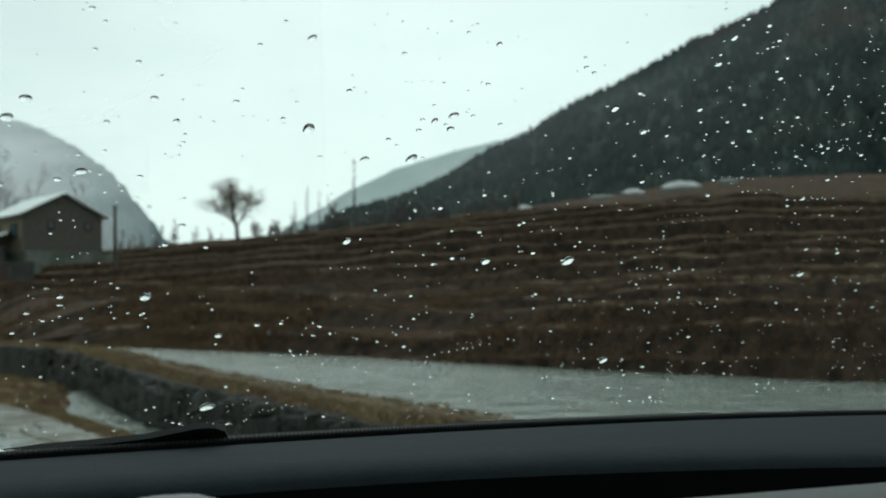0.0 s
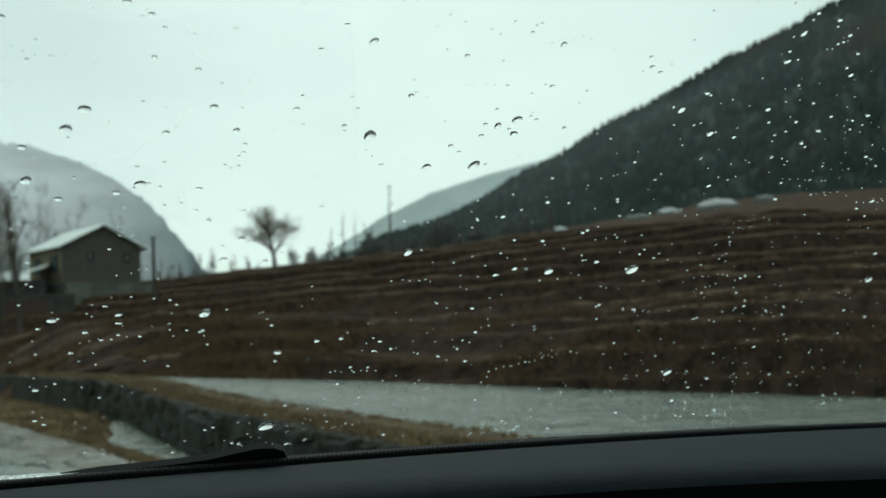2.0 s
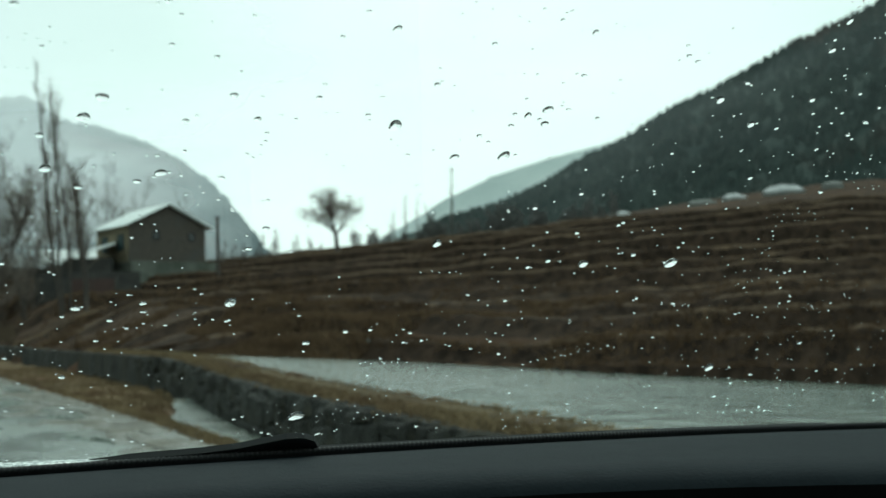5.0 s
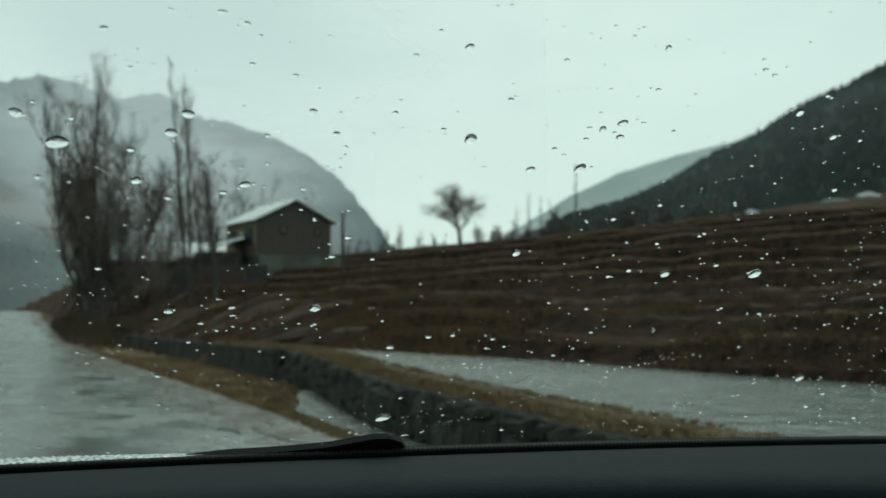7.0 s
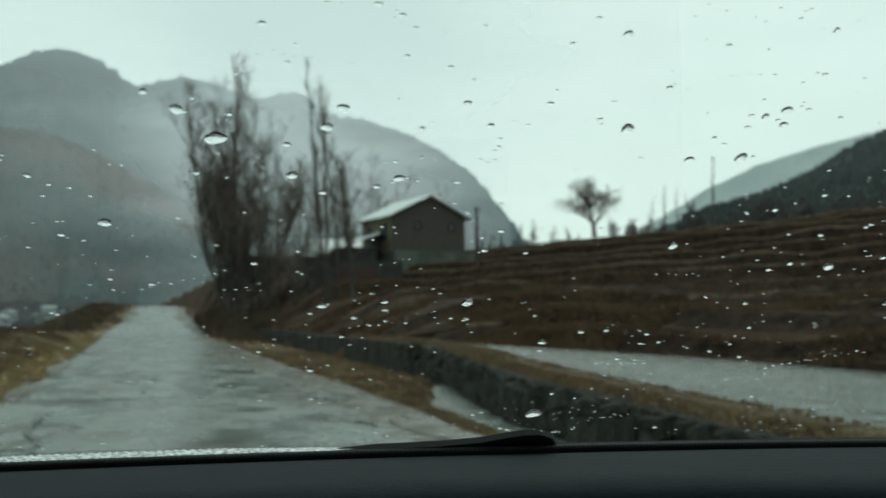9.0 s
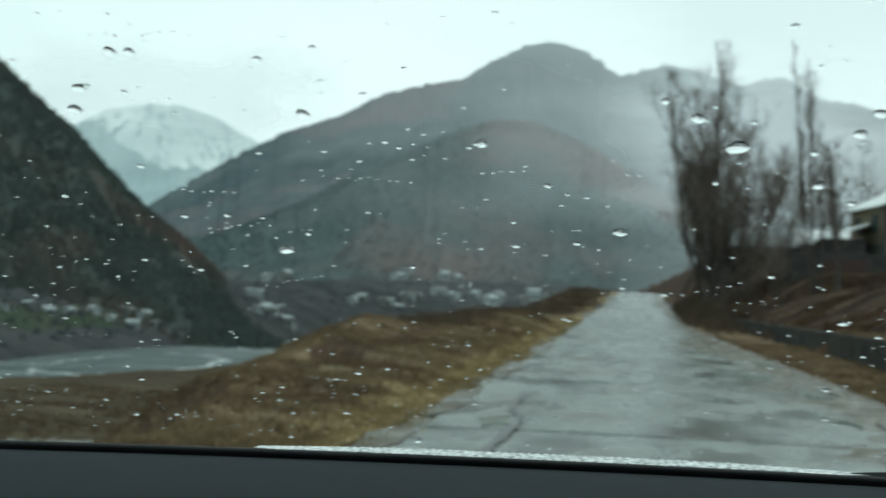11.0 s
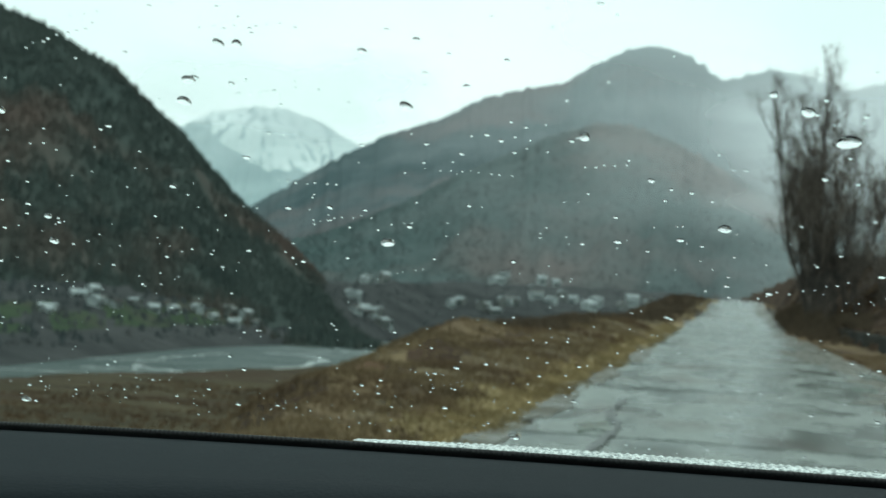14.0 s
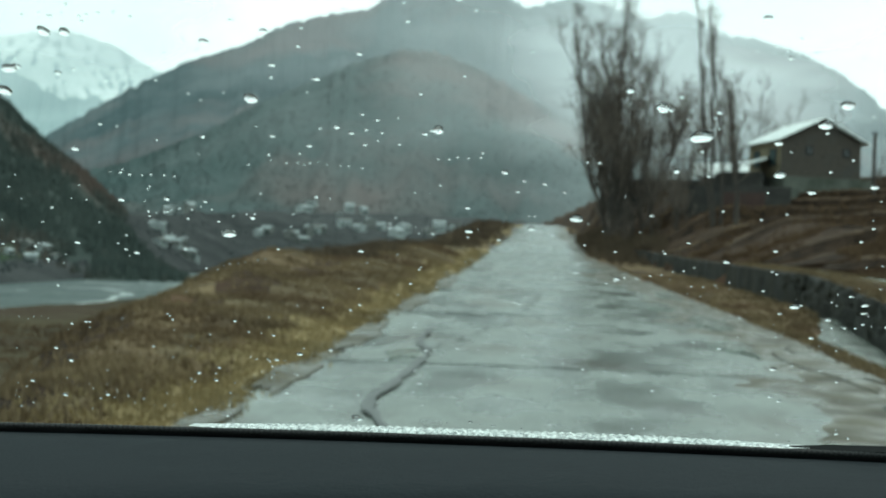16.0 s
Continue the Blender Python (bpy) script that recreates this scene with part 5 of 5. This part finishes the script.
# ---- grass ----
def tufts(name, n, where, h0, h1, material, label, seed, blades=6):
    rnd = random.Random(seed)
    v, f = [], []
    tries = 0
    while n and tries < 400000:
        tries += 1
        x, y, *high = where(rnd)
        if x is None:
            continue
        n -= 1
        z = high[0] if high else ground_z(x, y) - 0.02
        for _ in range(blades):
            a, h = rnd.random() * 6.28, rnd.uniform(h0, h1)
            b, s = rnd.uniform(0.012, 0.03), rnd.uniform(0.05, 0.45) * h
            ox, oy = rnd.gauss(0, 0.07), rnd.gauss(0, 0.07)
            k = len(v)
            v += [(x + ox - b * math.sin(a), y + oy + b * math.cos(a), z), (x + ox + b * math.sin(a), y + oy - b * math.cos(a), z), (x + ox + s * math.cos(a), y + oy + s * math.sin(a), z + h)]
            f.append((k, k + 1, k + 2))
    return tagged(raw(name, v, f, material), label, "grass", kind="stuff")


def left_verge(rnd):
    y = 6 + 60 * rnd.random() ** 1.5
    e = rnd.uniform(0.9, 7.5)
    x = -road_half(y) - e + ROAD_LEAN * y
    if nz(x * 0.5, y * 1.5, 0.55, 57) < -0.05 and rnd.random() < 0.8:
        return None, None
    return -road_half(y) - e + ROAD_LEAN * y, y


def right_banks(rnd):
    x, y, z = crest_at[int(len(crest_at) * rnd.random() ** 1.6)]
    if x < wall_x(min(y, 90)) + 0.2:
        return None, None, None
    return x + rnd.gauss(0, 0.25), y + rnd.gauss(0, 0.25), z - 0.03 - 0.25 * rnd.random()


def field_clump(rnd):
    r, i = rnd.randrange(len(rows_t)), int(NQ * rnd.random() ** 1.9)
    a, b, c = Vector(tv[r * (NQ + 1) + i]), Vector(tv[r * (NQ + 1) + i + 1]), Vector(tv[(r + 1) * (NQ + 1) + i])
    p = a + (b - a) * rnd.random() + (c - a) * rnd.random()
    if p.x < wall_x(min(p.y, 90)) + 0.6 or noise.noise((p.x * 0.16, p.y * 0.16, 2.0)) < -0.05:
        return None, None, None
    return p.x, p.y, p.z - 0.03


def near_bank(rnd):
    x, y, z = field_clump(rnd)
    return (x, y, z) if x is not None and y > 24 and x < wall_x(min(y, 90)) + 16 else (None, None, None)


def wall_crest(rnd):
    y = 3 + 45 * rnd.random() ** 1.4
    return wall_x(y) + rnd.uniform(0.12, 1.15), y, wall_top(y) - 0.02 + 0.09 * smooth01(rnd.random())


def ditch_verge(rnd):
    y = 6 + 50 * rnd.random() ** 1.4
    a, b = road_right(y) + 0.1 + ROAD_LEAN * y, wall_x(y) - (0.8 if y < 28 else 0.1)
    return (rnd.uniform(a, b), y) if b > a else (None, None)


tufts("verge_grass", 16000, left_verge, 0.04, 0.15, M_BLADE, "dead yellow grass on the road verge", 1)
def meadow(rnd):
    y, x = rnd.uniform(24, 95), rnd.uniform(-42, -9)
    e = -road_half(y) - x + ROAD_LEAN * y
    return (x, y) if e > verge_edge(x, y) + 2.5 and noise.noise((x * 0.12, y * 0.2, 4.0)) > -0.1 else (None, None)


def road_strip(rnd):
    y = 6 + 70 * rnd.random() ** 1.5
    e = rnd.gauss(0.62, 0.42)
    return (-road_half(y) - e + ROAD_LEAN * y, y) if e > -0.1 else (None, None)


tufts("verge_grass", 8000, road_strip, 0.02, 0.09, M_STRAW, "straw-coloured grass strip along the road edge", 11)
tufts("meadow_grass", 7000, meadow, 0.10, 0.34, M_BLADE3, "low brown grass on the river meadow", 12)
tufts("bank_grass", 12000, right_banks, 0.05, 0.16, M_BLADE2, "brown dead grass on terrace banks", 2)
tufts("field_grass", 20000, field_clump, 0.05, 0.20, M_BLADE2, "clumps of brown dead grass on the terraced fields", 5)
tufts("field_grass", 9000, near_bank, 0.08, 0.30, M_BLADE3, "tan dead grass on the low banks beside the road", 9)
tufts("wall_grass", 4500, wall_crest, 0.02, 0.06, M_BLADE, "yellow-brown grass along the wall top", 3)
tufts("ditch_grass", 5000, ditch_verge, 0.04, 0.13, M_BLADE, "short yellow grass between road and ditch", 4)

def left_scrub(rnd):
    y = rnd.uniform(40, 116)
    k = smooth01((y - 62) / 30)
    return -6.2 + k * 2.6 + rnd.gauss(0, 0.7 + 0.5 * k) + ROAD_LEAN * y * (0.5 + 0.5 * k), y


def tree_foot_scrub(rnd):
    x, y = rnd.gauss(8.6, 2.2), rnd.gauss(84, 6)
    away = x - road_right(y) - ROAD_LEAN * y
    return (x, y) if away > 0.1 and rnd.random() < 0.25 + away * 0.3 and x < 15 else (None, None)


tufts("scrub", 5500, tree_foot_scrub, 0.15, 0.9, M_SCRUB, "brown scrub under the roadside trees", 7)
tufts("scrub", 4000, left_scrub, 0.12, 0.40, M_SCRUB, "reddish-brown scrub along the river bank edge", 6)

# ---- the car round the camera ----
LEANG = radians(36)
BASE = Vector((0, 0.80, EYE - 0.13))
UP = Vector((0, -math.cos(LEANG), math.sin(LEANG)))
OUT = Vector((0, math.sin(LEANG), math.cos(LEANG)))


def on_glass(u, v, off=0.0):
    return Vector((u, 0, 0)) + BASE + UP * v + OUT * off


def edge_v(u):
    return 0.188 - 0.06 * (u - 0.2) ** 2


car = new("car")
tagged(car, "silver car with black dashboard and rain-covered windscreen standing on the road", "car")
us = list(np.linspace(-0.78, 1.16, 46))


def loft(name, rows_, material, label="", smooth=True, parent=car):
    v = [p for row in rows_ for p in row]
    m = len(rows_[0])
    f = [(i * m + k, i * m + k + 1, (i + 1) * m + k + 1, (i + 1) * m + k) for i in range(len(rows_) - 1) for k in range(m - 1)]
    ob = raw(name, v, f, material, parent, smooth)
    if label:
        tagged(ob, label)
    return ob


# windscreen pane
pane = loft("windscreen", [[on_glass(u, v) for u in us] for v in np.linspace(0.12, 0.86, 8)], M_PANE, "clear windscreen covered with raindrops")
pane.visible_shadow = False
# black seal along the foot of the glass; the wet lip outside has its shine painted pale
loft("windscreen_seal", [[on_glass(u, edge_v(u) + a + (0.0003 * math.sin(u * 2300) if a > 0 else 0), b) for u in np.linspace(-0.60, 1.0, 2800)] for a, b in ((-0.001, 0.002), (0.0008, 0.0008), (0.0006, -0.0010), (-0.0006, -0.0017), (-0.0022, -0.0024))], M_RUBBER, "black rubber windscreen seal")
loft("lip_shine", [[on_glass(u, edge_v(u), 0.002) + Vector((0, a, (b + 0.0003 * math.sin(u * 1500)) * min(1, (u + 0.12) * 14, (0.196 - u) * 14))) for u in np.linspace(-0.118, 0.194, 900)] for a, b in ((0.0, -0.003), (0.002, -0.0004), (0.009, 0.0015), (0.013, -0.008))], M_FILM, "wet lip under the windscreen with its shine painted pale", smooth=False)


# dashboard: top pad, rolled edge, face with recess shade painted black, lower trim
def dash_row(dy, dz):
    out = []
    for u in us:
        p = on_glass(u, edge_v(u) - 0.0020, -0.0025)
        deep = (0.135 + (0.75 if u > 0.18 else 0.60) * min(abs(u - 0.18), 0.42) ** 2) / 0.189
        out.append((u, p.y + dy * (deep if dy < -0.02 else 1.0), p.z + dz))
    return out


loft("dashboard_top", [dash_row(*q) for q in ((0.03, -0.012), (0.0, -0.0008), (-0.003, 0.000), (-0.03, 0.0005), (-0.06, 0.0), (-0.09, -0.001), (-0.120, -0.002), (-0.138, -0.0035), (-0.148, -0.006), (-0.154, -0.009), (-0.156, -0.013))], M_DASH, "charcoal grained plastic dashboard top")
loft("dashboard_face", [dash_row(*q) for q in ((-0.156, -0.013), (-0.157, -0.018), (-0.162, -0.045), (-0.165, -0.110), (-0.25, -0.25), (-0.25, -0.5))], M_RECESS, "dashboard face painted black for its recess shade")
loft("lower_trim", [[(u, 0.352 - dy - 0.20 * (u - 0.37), 1.4205 + dz) for u in np.linspace(0.36, 0.80, 12)] for dy, dz in ((-0.03, -0.03), (-0.012, -0.004), (0.0, 0.0), (0.05, -0.004), (0.07, -0.02), (0.07, -0.08))], M_GREYTRIM, "grey glossy lower trim panel")
loft("ribbed_mat", [[(u, 0.352 - dy - 0.08 * (u - 0.37), 1.4195 + dz - 0.20 * max(0.0, 0.355 - u) + 0.0006 * math.sin(u * 2600 + dy * 500)) for u in np.linspace(0.16, 0.358, 420)] for dy, dz in ((-0.03, -0.03), (-0.012, -0.004), (0.0, 0.0), (0.03, -0.003), (0.055, -0.008), (0.07, -0.03))], M_RIBBED, "black ribbed rubber mat on the lower dashboard", smooth=False)
bm = bmesh.new()
bmesh.ops.create_uvsphere(bm, u_segments=24, v_segments=12, radius=0.045, matrix=Matrix.LocRotScale((0.188, 0.40, 1.400), None, (1, 0.8, 0.75)))
part("round_vent", bm, M_VENT, car, "light grey rounded vent housing", smooth=True)

# wiper
wip = new("wiper")
wip.parent = car
prof = [(0.185, 0.186, 0.003), (0.205, 0.189, 0.006), (0.24, 0.1905, 0.008), (0.262, 0.193, 0.010), (0.276, 0.197, 0.011), (0.286, 0.1995, 0.011), (0.296, 0.199, 0.011), (0.303, 0.195, 0.010), (0.309, 0.185, 0.006)]
v, f = [], []
for u, t, w in prof:
    for a, b in ((-0.020, 0.001), (-0.004, 0.006), (0.0, 0.004), (-0.001, 0.001)):
        v.append(on_glass(u, t + a, b))
for i in range(len(prof) - 1):
    for k in range(4):
        f.append((4 * i + k, 4 * i + (k + 1) % 4, 4 * i + 4 + (k + 1) % 4, 4 * i + 4 + k))
f += [(0, 1, 2, 3), tuple(4 * (len(prof) - 1) + k for k in (3, 2, 1, 0))]
raw("wiper_cover", v, f, M_RUBBER, wip)
v = [on_glass(u, edge_v(u) - 0.012, b) for u in (0.30, 0.5, 0.7) for b in (0.004, 0.010)]
raw("wiper_blade", v, [(0, 1, 3, 2), (2, 3, 5, 4)], M_RUBBER, wip)

# body, mostly out of view, shading the cabin: scuttle, bonnet, roof, pillars, sides, wheels
loft("scuttle", [[on_glass(u, edge_v(u) + a, b) for u in us] for a, b in ((-0.006, 0.002), (-0.05, 0.004), (-0.09, -0.004))], M_BLACK, "black scuttle panel below the glass")
loft("bonnet", [[(x, 0.78 + y, 1.27 + z - 0.10 * ((x - 0.2) / 0.9) ** 2 * 0.4) for x in np.linspace(-0.74, 1.14, 14)] for y, z in ((0.0, 0.0), (0.35, -0.03), (0.75, -0.10), (1.0, -0.2), (1.06, -0.40))], M_PAINT, "silver painted bonnet")
loft("roof", [[(x, y, z - 0.05 * ((x - 0.2) / 0.9) ** 2) for x in np.linspace(-0.66, 1.08, 12)] for y, z in ((0.06, 1.80), (-0.3, 1.86), (-1.2, 1.86), (-2.2, 1.78))], [M_LINING], "grey headlining")
for x in (-0.70, 1.12):
    part("pillar", boxed(x - 0.03, x + 0.03, -1.15, -1.0, 1.2, 1.84, 0.01), M_LINING, car)
    part("side_panel", boxed(x - 0.05, x + 0.05, -2.4, 0.75, 0.35, 1.26, 0.03), M_PAINT, car)
    v = [on_glass(x + q, t, w) for t in (0.16, 0.86) for q, w in ((-0.03, -0.03), (0.03, -0.03), (0.03, 0.01), (-0.03, 0.01))]
    raw("windscreen_pillar", v, [(0, 1, 5, 4), (1, 2, 6, 5), (2, 3, 7, 6), (3, 0, 4, 7)], M_LINING, car)
# Unseen panels behind the camera, added to keep light off the dashboard.
part("light_block_rear", boxed(-0.7, 1.1, -0.86, -0.80, 0.4, 1.84), M_LINING, car)
for x in (-0.70, 1.12):
    part("light_block_side", boxed(x - 0.02, x + 0.02, -0.80, -0.40, 1.2, 1.84), M_LINING, car)
part("tail_panel", boxed(-0.72, 1.14, -2.5, -2.4, 0.35, 1.3, 0.03), M_PAINT, car)
part("rear_pillar", boxed(-0.72, -0.5, -2.4, -2.2, 1.26, 1.8, 0.03), M_LINING, car)
part("rear_pillar", boxed(0.92, 1.14, -2.4, -2.2, 1.26, 1.8, 0.03), M_LINING, car)
part("cabin_floor", boxed(-0.7, 1.1, -2.4, 0.7, 0.30, 0.36), M_BLACK, car)
part("nose", boxed(-0.7, 1.1, 0.78, 1.8, 0.35, 0.86, 0.05), M_PAINT, car)
for x, y in ((-0.66, 1.25), (1.06, 1.25), (-0.66, -1.6), (1.06, -1.6)):
    bm = bmesh.new()
    bmesh.ops.create_cone(bm, cap_ends=True, segments=28, radius1=0.33, radius2=0.33, depth=0.2, matrix=pose(x, y, 0.345, 0, 90, 0))
    wheel = part("wheel", bm, M_RUBBER, car)
    bm = bmesh.new()
    bmesh.ops.create_cone(bm, cap_ends=True, segments=20, radius1=0.2, radius2=0.2, depth=0.22, matrix=pose(x, y, 0.345, 0, 90, 0))
    part("rim", bm, M_METAL, wheel)


# ---- raindrops on the glass ----
def drop_mesh(seed, flat=0.44, n=12, rings=5):
    """A low bead of water: flat against the glass, domed outside."""
    rnd = random.Random(seed)
    v, f = [], []
    for i in range(rings):
        rho = 1 - i / rings
        for k in range(n):
            a = 2 * math.pi * k / n
            w = 1 + 0.10 * math.sin(a * 2 + seed) + 0.05 * math.sin(a * 3 + seed * 2)
            v.append((math.cos(a) * rho * w, math.sin(a) * rho * w - 0.12 * (1 - rho), (1 - rho * rho) * flat))
    v.append((0, -0.12, flat))
    top = len(v) - 1
    rim = len(v)
    v += [v[k] for k in range(n)]
    for i in range(rings - 1):
        for k in range(n):
            f.append((i * n + k, i * n + (k + 1) % n, (i + 1) * n + (k + 1) % n, (i + 1) * n + k))
    for k in range(n):
        f.append(((rings - 1) * n + k, (rings - 1) * n + (k + 1) % n, top))
    f.append(tuple(rim + k for k in range(n - 1, -1, -1)))
    return v, f


GLASS = Matrix(((1, UP.x, OUT.x), (0, UP.y, OUT.y), (0, UP.z, OUT.z)))
BIG_A = [(0.106, 0.416, 8), (0.147, 0.424, 4.6), (0.152, 0.434, 5), (0.100, 0.397, 2.6), (0.137, 0.397, 4.6), (0.180, 0.397, 4.6), (0.211, 0.428, 2.8), (0.184, 0.425, 2.6), (0.268, 0.429, 6), (0.324, 0.415, 6), (0.301, 0.413, 4.2),
         (0.333, 0.443, 5), (0.335, 0.435, 4), (0.325, 0.439, 3.6), (0.252, 0.477, 4.2), (0.118, 0.472, 3), (0.232, 0.441, 2.6), (0.278, 0.452, 2.8), (0.335, 0.485, 3.2), (0.227, 0.316, 5.8), (0.188, 0.316, 3.2), (0.160, 0.313, 4.4),
         (0.400, 0.344, 6), (0.314, 0.358, 4.8), (0.453, 0.345, 8), (0.285, 0.220, 8.5), (0.272, 0.284, 4), (0.415, 0.456, 4.4), (0.441, 0.443, 4)]
BIG_B = [(0.454, 0.505, 3.4), (0.456, 0.489, 3.4), (0.640, 0.335, 6), (0.537, 0.249, 7), (-0.116, 0.457, 4.6), (-0.109, 0.457, 4.2), (-0.133, 0.439, 5.4), (-0.138, 0.428, 5.2), (-0.219, 0.421, 5), (-0.051, 0.428, 5.4), (0.014, 0.415, 4.2),
         (-0.071, 0.349, 6), (0.066, 0.367, 5), (0.091, 0.430, 4.8), (-0.030, 0.200, 6.6), (-0.228, 0.339, 5), (-0.224, 0.356, 3.6), (-0.135, 0.339, 2.6), (-0.092, 0.370, 2.6), (-0.060, 0.360, 2.8), (0.079, 0.438, 3), (-0.301, 0.199, 6),
         (-0.158, 0.379, 2.8), (0.038, 0.393, 2.6)]
protos = []
for s in range(5):
    dv, df = drop_mesh(s + 1)
    me = bpy.data.meshes.new("raindrop")
    me.from_pydata(dv, [], df)
    me.materials.append(M_DROP)
    me.polygons.foreach_set("use_smooth", [True] * len(me.polygons))
    protos.append(me)
random.seed(8)
for i, (u, v_, w) in enumerate(BIG_A + BIG_B):
    ob = new("raindrop", protos[i % 5])
    s = w / 2000
    ob.matrix_basis = Matrix.Translation(on_glass(u, v_, 0.0012)) @ GLASS.to_4x4() @ Matrix.Diagonal((s, s * random.uniform(0.85, 1.1), s, 1))
    tagged(ob, "clear raindrop bead on the windscreen" if w < 7 else "large clear raindrop on the windscreen", "raindrop", group="raindrops on the windscreen")
# fine drops, some in short wind-blown rows
fv, ff = [], []
rnd = random.Random(21)
dv, df = drop_mesh(3, n=7, rings=3)


def fine_drop(u, v_, w):
    b = len(fv)
    s, q = w / 2000, rnd.uniform(0.55, 0.9)
    o = on_glass(u, v_, 0.0012)
    for p in dv:
        fv.append(o + GLASS @ Vector((p[0] * s, p[1] * s * q, p[2] * s)))
    ff.extend(tuple(b + k for k in reversed(face)) for face in df)


for _ in range(2000):
    u, v_ = rnd.uniform(-0.50, 0.90), rnd.uniform(0.195, 0.56)
    if noise.noise((u * 9, v_ * 14, 4.0)) < -0.12 and rnd.random() < 0.7:
        continue
    fine_drop(u, v_, min(0.9 + rnd.expovariate(1.35), 3.6))
for _ in range(75):
    u, v_ = rnd.uniform(-0.5, 0.88), rnd.uniform(0.21, 0.5)
    sl, w = rnd.uniform(-0.1, 0.35), rnd.uniform(0.8, 1.5)
    for k in range(rnd.randint(3, 9)):
        u += rnd.uniform(0.0025, 0.006)
        fine_drop(u, v_ + sl * 0.004 * k + rnd.gauss(0, 0.0006), w * rnd.uniform(0.7, 1.2))
for _ in range(1100):
    u, v_ = rnd.uniform(-0.45, 0.85), 0.195 + 0.22 * rnd.random() ** 1.2
    if noise.noise((u * 11, v_ * 17, 9.0)) > -0.15:
        fine_drop(u, v_, min(0.8 + rnd.expovariate(1.6), 3.2))
for _ in range(230):
    fine_drop(0.52 + rnd.gauss(0, 0.09), 0.46 + rnd.gauss(0, 0.045), min(0.8 + rnd.expovariate(1.3), 3.6))
tagged(raw("fine_raindrops", fv, ff, M_DROP, smooth=True), "fine raindrops scattered over the windscreen", "raindrops", kind="stuff")
